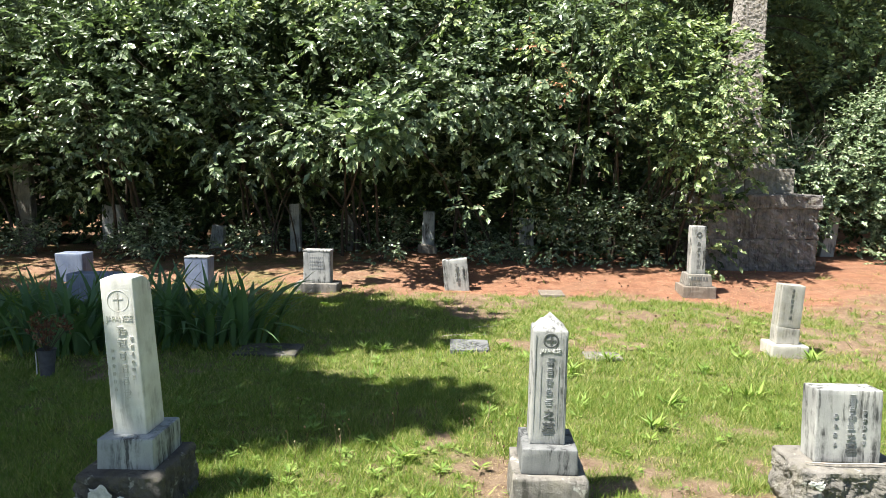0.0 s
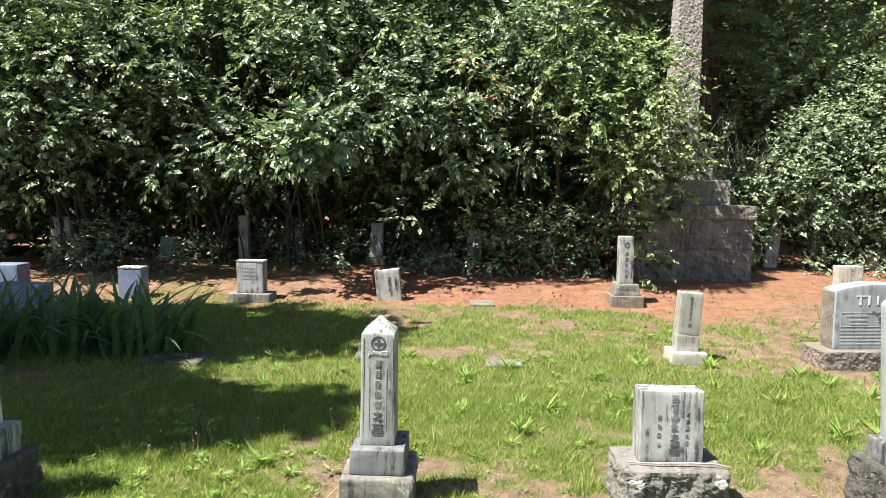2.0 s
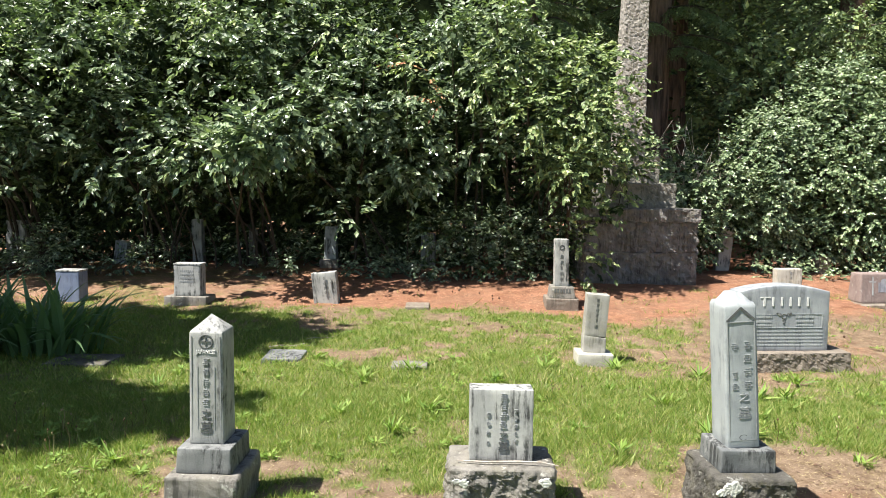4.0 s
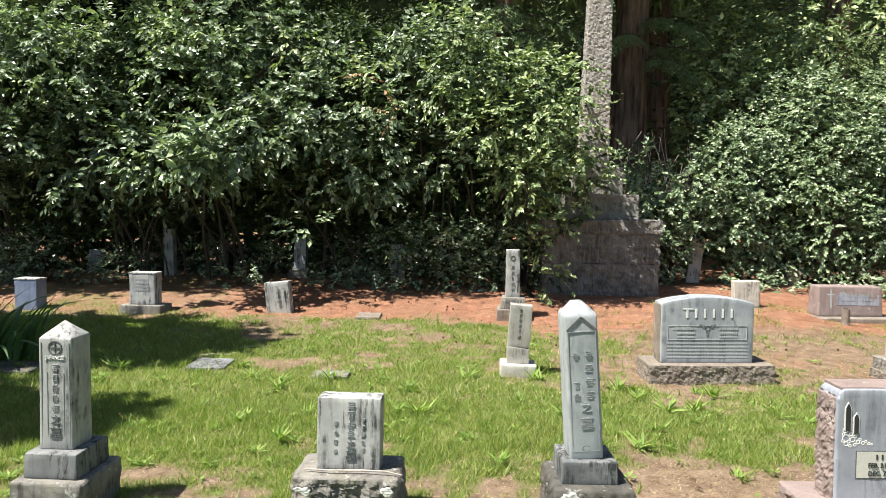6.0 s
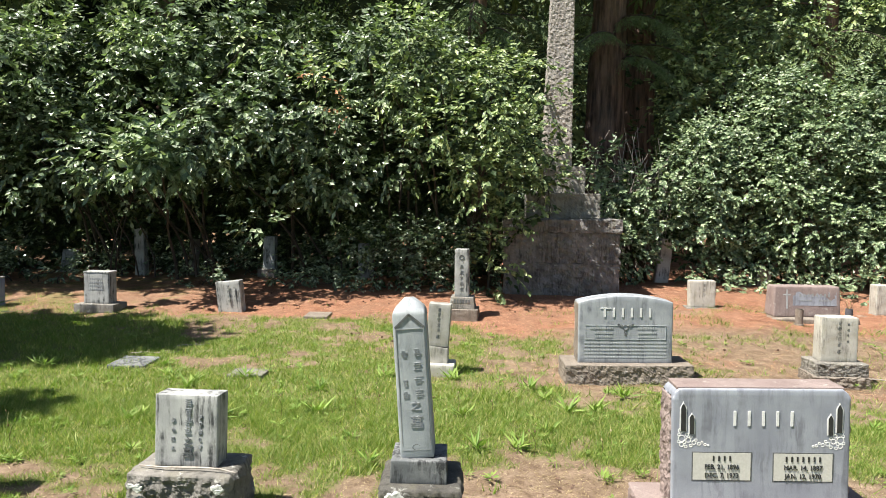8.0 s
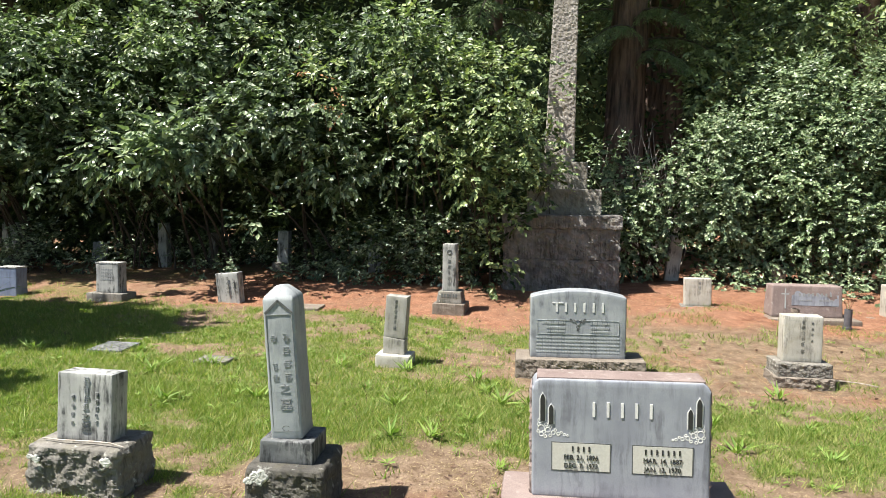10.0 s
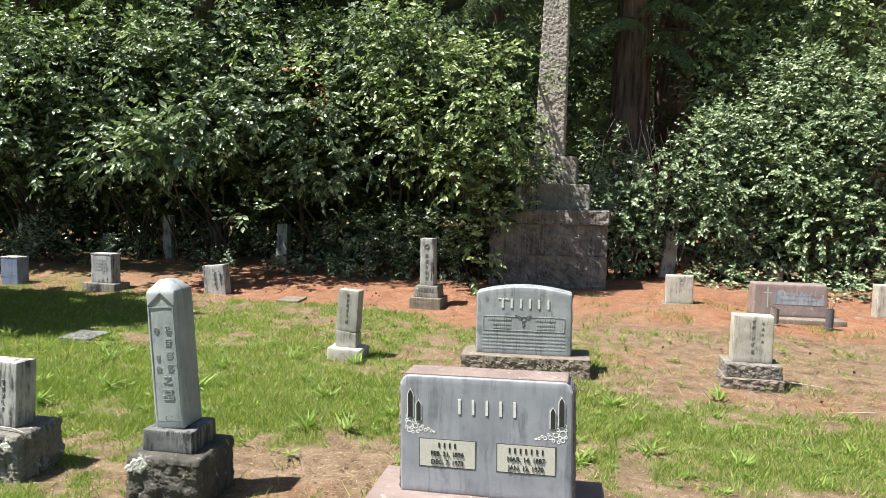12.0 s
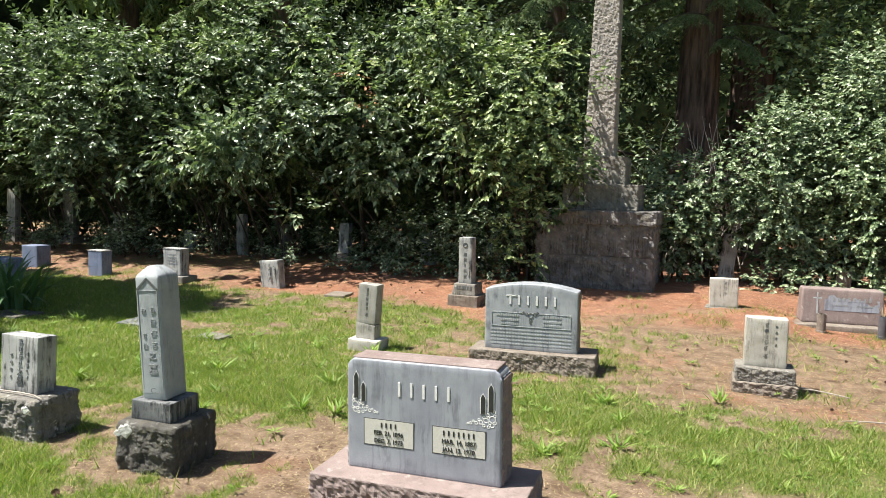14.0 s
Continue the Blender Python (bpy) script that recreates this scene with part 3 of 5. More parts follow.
weeds()
r9 = np.random.default_rng(91)
sx, sy = np.concatenate((r9.uniform(-0.6, 1.3, 34), r9.uniform(2.0, 5.5, 16))), np.concatenate((r9.uniform(3.9, 4.7, 34), r9.uniform(4.3, 5.8, 16)))
SV, SF = [], []
for px, py in zip(sx, sy):
    hh = r9.uniform(0.09, 0.2)
    q0 = np.array((px, py, ground_z(px, py)))
    for pts, rad in (([q0, q0 + np.array((0.01, 0, hh * 0.6)), q0 + np.array((r9.uniform(-0.03, 0.03), 0, hh))], [0.0018, 0.0016, 0.0014]), ([q0 + np.array((0.0, 0, hh - 0.004)), q0 + np.array((0.0, 0, hh + 0.006)), q0 + np.array((0, 0, hh + 0.016))], [0.002, 0.007, 0.002])):
        v, f = tube_data(pts, rad, 5)
        SF += [tuple(i + len(SV) for i in t) for t in f]
        SV += v
tagged(new("seed_stalks", mesh_np("seed_stalks", SV, SF, STRAW)), "thin pale seed stalks standing over the lawn", "seed stalks", kind="stuff")


def unit(v):
    return v / np.maximum(np.linalg.norm(v, axis=-1, keepdims=True), 1e-9)


def sprigs(lobes, per_m2, size, leaves=8, reach=0.3, seed=0, front=-0.25, droop=0.35, wide=0.58):
    """Leafy twigs on the outside of ellipsoid lobes (x, y, z, rx, ry, rz). Sprigs that point far away from the open side are left out."""
    r = np.random.default_rng(seed)
    allp, alld, allo = [], [], []
    for cx, cy, cz, rx, ry, rz in lobes:
        area = 4 * math.pi * ((rx * ry) ** 1.6 / 3 + (rx * rz) ** 1.6 / 3 + (ry * rz) ** 1.6 / 3) ** (1 / 1.6)
        n = int(area * per_m2) + 1
        o = unit(r.normal(size=(n, 3)))
        keep = (-o[:, 1] + 0.5 * o[:, 2]) > front
        o = o[keep]
        depth = 1 - 0.55 * r.uniform(0, 1, (len(o), 1)) ** 2.2
        lump = 1 + 0.22 * np.sin(o[:, :1] * 7 + cx * 3) * np.sin(o[:, 2:] * 6 + cy)
        p = np.array((cx, cy, cz)) + o * np.array((rx, ry, rz)) * depth * lump
        allp.append(p)
        allo.append(o)
    p, o = np.concatenate(allp), np.concatenate(allo)
    d = unit(o + r.normal(size=p.shape) * 0.45 + np.array((0, -0.15, -droop + 0.25)))
    k = len(p)
    P = np.repeat(p, leaves, 0)
    D = np.repeat(d, leaves, 0)
    O = np.repeat(o, leaves, 0)
    f = np.tile(np.linspace(0.05, 1.0, leaves), k)[:, None]
    sgn = np.tile(np.where(np.arange(leaves) % 2, 1.0, -1.0), k)[:, None]
    sd = unit(np.cross(D, np.array((0, 0, 1.0))) + 1e-3)
    al = unit(D * (0.35 + 0.65 * f) + sd * sgn * (1.1 - 0.85 * f) + r.normal(size=P.shape) * 0.22 + np.array((0, 0, -droop)))
    up = unit(np.array((-0.38, -0.55, 0.75)) + 0.3 * O + r.normal(size=P.shape) * 0.45)
    pos = P + D * f * reach * r.uniform(0.6, 1.2, (len(P), 1))
    ln = size * r.uniform(0.6, 1.25, len(P))
    return leaf_cloud(pos, al, up, ln, ln * wide * r.uniform(0.8, 1.2, len(P)))


def stems_for(lobes, root, r, n, thick=0.03):
    lines = []
    for i in range(n):
        lx, ly, lz, rx, ry, rz = lobes[r.integers(len(lobes))]
        sx, sy = root[0] + r.uniform(-0.5, 0.5), root[1] + r.uniform(-0.3, 0.3)
        p0 = np.array((sx, sy, ground_z(sx, sy) - 0.03))
        p3 = np.array((lx, ly - 0.1, lz))
        p1 = p0 + np.array((r.uniform(-0.2, 0.2), r.uniform(-0.25, 0.1), (p3[2] - p0[2]) * 0.45))
        pts = []
        for t in np.linspace(0, 1, 9):
            q = (1 - t) ** 2 * p0 + 2 * t * (1 - t) * p1 + t * t * p3
            pts.append(q + r.normal(size=3) * 0.025 * (0.2 + t))
        lines.append((pts, [thick * (1 - 0.8 * t) + 0.003 for t in np.linspace(0, 1, 9)]))
    return lines


def shrub(name, root, lobes, leaf, per_m2, size, label, category="shrub", seed=1, stems=6, thick=0.03, inner=True, group="", **kw):
    lobes = list(lobes)
    ob = thing(name, Matrix.Identity(4), label, category, group)
    r = np.random.default_rng(seed)
    if stems:
        for line in stems_for(lobes, root, r, stems, thick):
            tubes("stem", BARK, ob, [line], 6, 0.15)
    V, F = sprigs(lobes, per_m2, size, seed=seed, **kw)
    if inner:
        # inner leaves get their shade by colour
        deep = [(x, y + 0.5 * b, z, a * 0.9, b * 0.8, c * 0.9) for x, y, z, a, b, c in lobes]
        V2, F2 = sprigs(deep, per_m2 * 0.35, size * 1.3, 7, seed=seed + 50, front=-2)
        part("inner_leaves", mesh_np("inner_leaves", V2, F2, LEAF_SHADE), LEAF_SHADE, ob, "inner leaves in a darker colour that stands for shade")
    part("crown", mesh_np("crown", V, F, leaf), leaf, ob)
    return ob


def hedge_top(x):
    return np.interp(x, [-13, -9.5, -7.6, -6.4, -4.5, -2, 0.5, 2.2, 3.3, 4.2, 4.9], [4.2, 4.7, 4.3, 5.1, 4.9, 5.2, 5.1, 4.9, 4.45, 3.9, 3.35])


def hedge_lobes(x0, x1, seed):
    r = np.random.default_rng(seed)
    out = []
    z = 1.7
    while z < 5.2:
        for x in np.arange(x0, x1, 0.85) + r.uniform(-0.2, 0.3):
            xx, zz = x + r.uniform(-0.3, 0.3), z + r.uniform(-0.28, 0.28)
            if zz > hedge_top(xx) - 0.45:
                continue
            face = np.interp(zz, [1.2, 1.7, 2.1, 2.6, 3.2, 4.0, 5.0], [11.4, 11.2, 10.4, 9.95, 9.95, 10.35, 11.1]) + r.uniform(-0.5, 0.8) + 0.5 * step(3.2, 4.9, xx)
            if r.random() < (0.3 if zz > 2.2 else 0.48):
                continue
            rad = r.choice((0.32, 0.45, 0.62, 0.9))
            out.append((xx, face + rad, zz, rad * r.uniform(0.9, 1.25), rad, rad * r.uniform(0.7, 0.95)))
        z += 0.72
    return out


for i, (x0, x1, mat) in enumerate(((-12.5, -9.6, LEAF), (-9.6, -7.2, LEAF), (-7.0, -4.6, LEAF), (-4.6, -2.3, LEAF), (-2.3, -0.2, LEAF), (-0.2, 1.9, LEAF), (1.9, 3.4, LEAF), (3.3, 4.75, LEAF_YELLOW))):
    shrub("tall_shrub", ((x0 + x1) / 2, 12.9), hedge_lobes(x0, x1, 30 + i), mat, 14 if mat is LEAF else 20, 0.118 if mat is LEAF else 0.09,
          "tall overhanging shrub with glossy green leaves" if mat is LEAF else "tall shrub with yellow-green leaves beside the monument", seed=60 + i, stems=4, leaves=13, reach=0.32, wide=0.6, group="shrub border")
over = [(5.3, 11.25, 2.0, 0.3, 0.25, 0.22), (5.15, 11.2, 2.5, 0.3, 0.25, 0.24), (4.9, 11.3, 1.3, 0.3, 0.22, 0.3), (4.45, 11.25, 0.55, 0.4, 0.3, 0.45), (4.55, 11.2, 1.2, 0.42, 0.32, 0.4), (4.85, 11.1, 1.75, 0.42, 0.32, 0.3), (5.1, 11.2, 2.15, 0.36, 0.3, 0.26), (4.75, 10.95, 2.45, 0.5, 0.4, 0.36), (4.95, 11.2, 2.9, 0.36, 0.3, 0.3), (4.55, 11.0, 3.3, 0.5, 0.4, 0.35),
        (4.25, 10.75, 2.9, 0.5, 0.45, 0.4), (4.2, 10.8, 1.9, 0.5, 0.45, 0.4)]
over = [(x, y - 0.25 - 0.35 * step(5.4, 4.4, x), z, a, b, c) for x, y, z, a, b, c in over]
shrub("tall_shrub", (4.3, 12.0), over, LEAF_YELLOW, 17, 0.09, "yellow-green shrub leaning over the monument pedestal", seed=79, stems=4, leaves=12, wide=0.6, group="shrub border")
shrub("tall_shrub", (4.2, 12.0), [(4.35, 10.65, 2.75, 0.45, 0.35, 0.3), (4.2, 10.6, 2.1, 0.4, 0.3, 0.35), (4.7, 10.9, 2.1, 0.3, 0.22, 0.2)], LEAF_YELLOW, 16, 0.095, "leafy yellow-green boughs hanging over the pedestal", seed=88, stems=4, thick=0.018, leaves=12, wide=0.6, group="shrub border")
shrub("tall_shrub", (3.6, 12.2), [(3.0, 10.45, 4.15, 0.5, 0.4, 0.4), (3.35, 10.45, 3.65, 0.5, 0.4, 0.4), (3.95, 10.8, 3.5, 0.45, 0.4, 0.35), (3.65, 10.2, 2.75, 0.5, 0.4, 0.35), (4.35, 10.9, 3.6, 0.45, 0.35, 0.35), (2.9, 10.4, 3.2, 0.45, 0.4, 0.35), (4.7, 11.2, 3.75, 0.35, 0.3, 0.3)], LEAF_YELLOW, 24, 0.095, "tall yellow-green shrub with sunlit crown beside the shaft", seed=84, stems=4, leaves=12, wide=0.6, group="shrub border")
# the bright low spray that reaches furthest out, and hanging single twigs
shrub("tall_shrub", (-1.2, 12.6), [(-0.95, 9.72, 1.95, 0.55, 0.4, 0.3), (-0.45, 9.8, 2.15, 0.45, 0.36, 0.26), (-0.6, 9.75, 2.35, 0.35, 0.3, 0.2)], LEAF_PALE, 26, 0.165, "drooping shrub branch with large pale sunlit leaves", seed=81, stems=3, inner=False, group="shrub border")
shrub("tall_shrub", (0.9, 12.6), [(0.95, 10.05, 1.15, 0.28, 0.22, 0.16), (-2.9, 10.1, 1.6, 0.25, 0.2, 0.15), (-4.6, 10.1, 1.45, 0.25, 0.2, 0.2)], LEAF_PALE, 22, 0.12, "hanging leafy shrub twigs over the litter", seed=82, stems=0, thick=0.015, inner=False, group="shrub border")
shrub("tall_shrub", (2.1, 12.5), [(2.25, 10.0, 2.85, 0.13, 0.1, 0.1), (1.75, 10.1, 3.35, 0.1, 0.1, 0.12)], LITTER, 60, 0.07, "withered reddish spray among the green leaves", seed=83, stems=1, thick=0.012, inner=False, group="shrub border")
shrub("tall_shrub", (-5.4, 12.6), [(-5.6, 10.3, 2.2, 0.5, 0.4, 0.35), (-5.1, 10.2, 2.75, 0.5, 0.4, 0.38), (-6.2, 10.4, 2.9, 0.55, 0.4, 0.4), (-4.6, 10.25, 1.95, 0.4, 0.35, 0.28), (-3.9, 10.2, 2.3, 0.45, 0.38, 0.3), (-5.8, 10.4, 3.6, 0.5, 0.4, 0.35), (-4.4, 10.3, 3.2, 0.45, 0.4, 0.32), (-7.2, 10.7, 3.3, 0.5, 0.4, 0.38), (-6.6, 10.6, 4.1, 0.55, 0.4, 0.38), (-7.9, 10.8, 2.6, 0.5, 0.4, 0.35), (-5.2, 10.6, 4.3, 0.5, 0.4, 0.35), (-3.6, 10.6, 4.1, 0.5, 0.4, 0.35), (-8.6, 11.0, 3.6, 0.55, 0.4, 0.4), (-2.9, 10.35, 3.4, 0.42, 0.36, 0.3)], LEAF, 15, 0.118, "outer leafy boughs with glossy sunlit leaves", seed=87, stems=5, leaves=13, reach=0.32, wide=0.6, inner=False, group="shrub border")
# young shoots that catch the sun along the top
shrub("tall_shrub", (-2.4, 12.6), [(-2.6, 10.5, 3.9, 0.3, 0.25, 0.22), (-1.3, 10.6, 4.1, 0.35, 0.25, 0.2), (-4.3, 10.4, 3.6, 0.3, 0.25, 0.22), (0.6, 10.7, 4.0, 0.3, 0.25, 0.2), (1.9, 10.4, 3.5, 0.28, 0.25, 0.25), (-3.4, 10.3, 3.1, 0.22, 0.2, 0.16)], LEAF_YELLOW, 30, 0.1, "bright yellow-green young shoots among darker leaves", seed=86, stems=5, thick=0.014, inner=False, group="shrub border")
# the inside of the border, its darkness put into the leaf colour
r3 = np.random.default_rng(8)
# hidden tops added to block the sun from the stones on the bank
shade_tops = [(x + r3.uniform(-0.3, 0.3), 12.3 + k * 0.8 + r3.uniform(-0.2, 0.2), float(hedge_top(x)) - 0.8 + r3.uniform(-0.3, 0.2), 0.75, 0.6, 0.4) for x in np.arange(-11.5, 3.6, 0.95) for k in (0, 1)]
shrub("undergrowth", (-3, 13.4), shade_tops, LEAF_SHADE, 26, 0.15, "unseen leafy tops added to keep the sun off the bank", "undergrowth", seed=92, stems=0, inner=False)
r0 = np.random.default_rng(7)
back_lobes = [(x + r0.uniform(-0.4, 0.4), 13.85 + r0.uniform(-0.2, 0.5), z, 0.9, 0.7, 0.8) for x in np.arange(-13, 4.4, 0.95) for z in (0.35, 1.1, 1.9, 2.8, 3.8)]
# these leaves carry the hedge's shade in their colour
shrub("undergrowth", (-3, 13.8), back_lobes, LEAF_SHADE, 24, 0.15, "undergrowth behind the shrubs, its shade put into dark leaf colour", "undergrowth", seed=90, stems=0, thick=0.035, inner=False)
# low plants at the edge of the litter
low = [(-7.4, 12.0, 0.0, 0.5, 0.35, 0.3), (-4.75, 12.0, 0.25, 0.55, 0.4, 0.6), (-5.3, 11.9, 0.0, 0.35, 0.3, 0.35), (-3.2, 12.6, 0.1, 0.4, 0.3, 0.4), (-1.9, 12.9, 0.2, 0.4, 0.3, 0.5), (-0.6, 13.2, 0.2, 0.5, 0.3, 0.5),
       (0.8, 13.0, 0.25, 0.5, 0.35, 0.55), (1.35, 12.6, 0.1, 0.3, 0.25, 0.3)]
for x in np.arange(-12, 2.4, 0.62):
    xx = x + r0.uniform(-0.15, 0.15)
    if all(abs(xx - s) > 0.42 for s in (-7.9, -6.05, -4.05, -2.45, -1.45, 0.08, 1.97)):
        low.append((xx, 11.65 + r0.uniform(-0.25, 0.45), r0.uniform(0.05, 0.2), r0.uniform(0.22, 0.4), 0.28, r0.uniform(0.14, 0.4)))
for i, l in enumerate(low):
    shrub("low_shrub", (l[0], l[1]), [l, (l[0] + 0.3, l[1] + 0.2, l[2] + 0.1, l[3] * 0.6, 0.25, l[5] * 0.8)], LEAF, 60, 0.075, "low small-leaved shrub on the shaded bank", "shrub", seed=100 + i, stems=3, thick=0.01, leaves=7, reach=0.16, inner=False, group="low plants")
ivy = [(x, 11.75 + 0.25 * math.sin(x * 5), z, 0.42, 0.35, 0.38) for x in (2.2, 2.7, 3.2, 3.7, 4.2) for z in (0.32, 0.9)]
shrub("low_shrub", (3.2, 12.2), ivy, LEAF, 48, 0.075, "bushy small-leaved plants beside the monument base", "shrub", seed=120, stems=8, thick=0.012, leaves=7, reach=0.18, group="low plants")


def right_top(x):
    return np.interp(x, [6.1, 6.6, 7.2, 7.9, 8.5, 9.2, 9.8, 11, 14], [2.3, 2.3, 2.55, 3.0, 3.5, 4.0, 4.3, 4.6, 4.6])


def right_lobes(x0, x1, seed):
    r = np.random.default_rng(seed)
    out = []
    z = 0.75
    while z < 4.6:
        for x in np.arange(x0, x1, 0.75):
            xx, zz = x + r.uniform(-0.25, 0.25), z + r.uniform(-0.25, 0.25)
            rad = r.uniform(0.42, 0.66)
            if zz + rad * 0.8 > right_top(xx) or (zz < 1.0 and 7.0 < xx < 8.0):
                continue
            face = np.interp(zz, [0.5, 1.5, 2.5, 4.0], [12.75, 12.35, 12.5, 13.1]) + r.uniform(-0.25, 0.3) - 0.5 * step(8.5, 11, xx)
            out.append((xx, face + rad, zz, rad * r.uniform(0.95, 1.2), rad, rad * r.uniform(0.75, 1.0)))
        z += 0.58
    return out


for i, (x0, x1) in enumerate(((6.75, 8.3), (8.3, 9.9), (9.9, 11.6), (11.6, 13.6))):
    shrub("leafy_shrub", ((x0 + x1) / 2, 13.8), right_lobes(x0, x1, 40 + i), LEAF_PALE, 34, 0.076, "broad shrub with pale green sunlit leaves", seed=130 + i, stems=7, leaves=12, reach=0.26, wide=0.62, group="shrubs beside the monument")
shrub("low_shrub", (8.6, 12.2), [(8.35, 12.3, 0.25, 0.4, 0.3, 0.35), (8.9, 12.2, 0.15, 0.3, 0.25, 0.3), (9.9, 12.0, 0.2, 0.5, 0.3, 0.35), (10.6, 11.8, 0.25, 0.5, 0.3, 0.4)], LEAF_PALE, 50, 0.075, "low leafy plants at the foot of the shrub", seed=140, stems=4, thick=0.01, reach=0.18, inner=False, group="low plants")
shrub("sapling", (6.7, 12.9), [(6.35, 12.85, 2.45, 0.3, 0.25, 0.2), (6.55, 12.8, 2.1, 0.3, 0.25, 0.25), (6.8, 12.7, 1.6, 0.35, 0.3, 0.35), (6.75, 12.6, 1.0, 0.3, 0.3, 0.4)], LEAF_PALE, 34, 0.1, "slender leafy sapling beside the stone monument", "sapling", seed=145, stems=4, thick=0.018)
shrub("sapling", (4.85, 11.5), [(5.15, 11.72, 3.15, 0.22, 0.15, 0.12), (5.3, 11.7, 3.55, 0.2, 0.12, 0.12), (5.0, 11.6, 2.2, 0.3, 0.2, 0.2), (5.3, 11.6, 1.95, 0.3, 0.2, 0.18)], LEAF_YELLOW, 30, 0.085, "thin yellow-green twigs growing across the shaft", "sapling", seed=146, stems=3, thick=0.012, inner=False)

# the woods behind
r1 = np.random.default_rng(17)
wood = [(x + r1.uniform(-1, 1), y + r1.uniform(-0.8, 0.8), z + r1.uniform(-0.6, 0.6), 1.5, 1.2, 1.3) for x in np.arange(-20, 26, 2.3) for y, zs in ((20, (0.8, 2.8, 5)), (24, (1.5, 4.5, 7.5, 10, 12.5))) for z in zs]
# far leaves take the darkened colour in place of woodland shade
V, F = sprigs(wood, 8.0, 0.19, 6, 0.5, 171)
tagged(new("far_woods", mesh_np("far_woods", V, F, LEAF_SHADE)), "woodland behind the cemetery, its deep shade put into dark leaves", "woods", kind="stuff")
glade = [(11.2, 17.5, 5.2, 1.0, 0.7, 0.8), (9.9, 17.0, 5.6, 0.6, 0.5, 0.5), (8.8, 19.0, 5.2, 0.8, 0.6, 0.6), (12.6, 17.5, 3.6, 1.2, 0.7, 1.0), (-9.0, 17, 5.2, 1.3, 0.8, 1.0), (9.6, 15.8, 4.6, 0.7, 0.5, 0.5), (10.8, 15.6, 5.0, 0.8, 0.5, 0.6), (12.2, 15.4, 5.4, 0.9, 0.6, 0.7), (8.6, 16.4, 3.6, 0.6, 0.4, 0.5), (13.6, 15.5, 4.8, 0.9, 0.6, 0.8), (9.2, 17.5, 6.4, 0.8, 0.5, 0.5), (8.4, 15.2, 4.9, 0.6, 0.4, 0.45), (9.1, 15.0, 4.1, 0.6, 0.4, 0.4), (8.2, 15.0, 3.9, 0.4, 0.3, 0.3), (10.2, 14.8, 5.5, 0.7, 0.4, 0.5), (11.6, 14.8, 6.0, 0.7, 0.4, 0.5)]
shrub("understory_tree", (10.6, 18), glade, LEAF_YELLOW, 20, 0.13, "sunlit yellow-green tree in the woods", "tree", seed=172, stems=5, thick=0.06, inner=False)


def backdrop():
    m, nt, N, L, bsdf = mat_base("woodland_shade_distance")
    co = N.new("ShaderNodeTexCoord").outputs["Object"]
    # near-black greens put the shade between far trees into the colour
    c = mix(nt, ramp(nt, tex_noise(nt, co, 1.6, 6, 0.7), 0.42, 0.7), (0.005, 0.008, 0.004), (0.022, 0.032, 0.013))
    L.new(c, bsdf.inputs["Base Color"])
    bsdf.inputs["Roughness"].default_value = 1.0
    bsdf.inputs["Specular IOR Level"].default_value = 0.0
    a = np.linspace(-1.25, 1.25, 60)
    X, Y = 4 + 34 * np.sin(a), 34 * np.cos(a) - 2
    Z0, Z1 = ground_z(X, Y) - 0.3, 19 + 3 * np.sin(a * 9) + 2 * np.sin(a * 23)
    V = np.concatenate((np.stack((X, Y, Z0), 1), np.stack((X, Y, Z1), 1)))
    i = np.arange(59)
    tagged(new("backdrop", mesh_np("backdrop", V, np.stack((i, i + 1, i + 61, i + 60), 1), m, True)), "plain wall of distant woodland, its shade put into near-black colour", "backdrop", kind="structure")


backdrop()


# ---- conifers ----
def bark_mat():
    m, nt, N, L, bsdf = mat_base("conifer_bark")
    co = N.new("ShaderNodeTexCoord").outputs["Object"]
    ridge = tex_noise(nt, co, 1.0, 5, 0.65, (9, 9, 1.1))
    c = mix(nt, ramp(nt, ridge, 0.36, 0.62), (0.04, 0.025, 0.02), (0.2, 0.13, 0.098))
    c = mix(nt, ramp(nt, tex_noise(nt, co, 3, 5), 0.5, 0.7, 0, 0.5), c, (0.1, 0.085, 0.07))
    L.new(c, bsdf.inputs["Base Color"])
    bsdf.inputs["Roughness"].default_value = 0.95
    bump(nt, ridge, 1.0, 0.06, bsdf)
    return m


CONIFER_BARK = bark_mat()


def bough(p0, heading, length, r, drop=0.55):
    """A hanging bough: its spine and the needle sprays on it."""
    hx, hy = math.cos(heading), math.sin(heading)
    pts = [np.array(p0) + np.array((hx, hy, 0)) * length * t + np.array((0, 0, 0.12 * length * t - drop * length * t * t)) for t in np.linspace(0, 1, 9)]
    pos, al = [], []
    for i in range(1, 9):
        for k in range(9):
            t = (i - 1 + r.uniform(0, 1)) / 8
            q = np.array(p0) + np.array((hx, hy, 0)) * length * t + np.array((0, 0, 0.12 * length * t - drop * length * t * t))
            s = r.choice((-1, 1))
            d = unit(np.array((hx * 0.6 - hy * s, hy * 0.6 + hx * s, -0.35 - r.uniform(0, 0.5))))
            ll = (0.25 + 0.45 * (1 - t)) * r.uniform(0.6, 1.2) * length * 0.45
            for u in np.linspace(0.05, 1, 9):
                for s2 in (-1, 1):
                    pos.append(q + d * ll * u + np.array((0, 0, -0.1 * u * u)))
                    al.append(unit(d + s2 * np.cross(d, (0, 0, 1)) * 0.9 + r.normal(size=3) * 0.2 + np.array((0, 0, -0.25))))
    return (pts, [0.025 * (1 - t) + 0.004 for t in np.linspace(0, 1, 9)]), pos, al


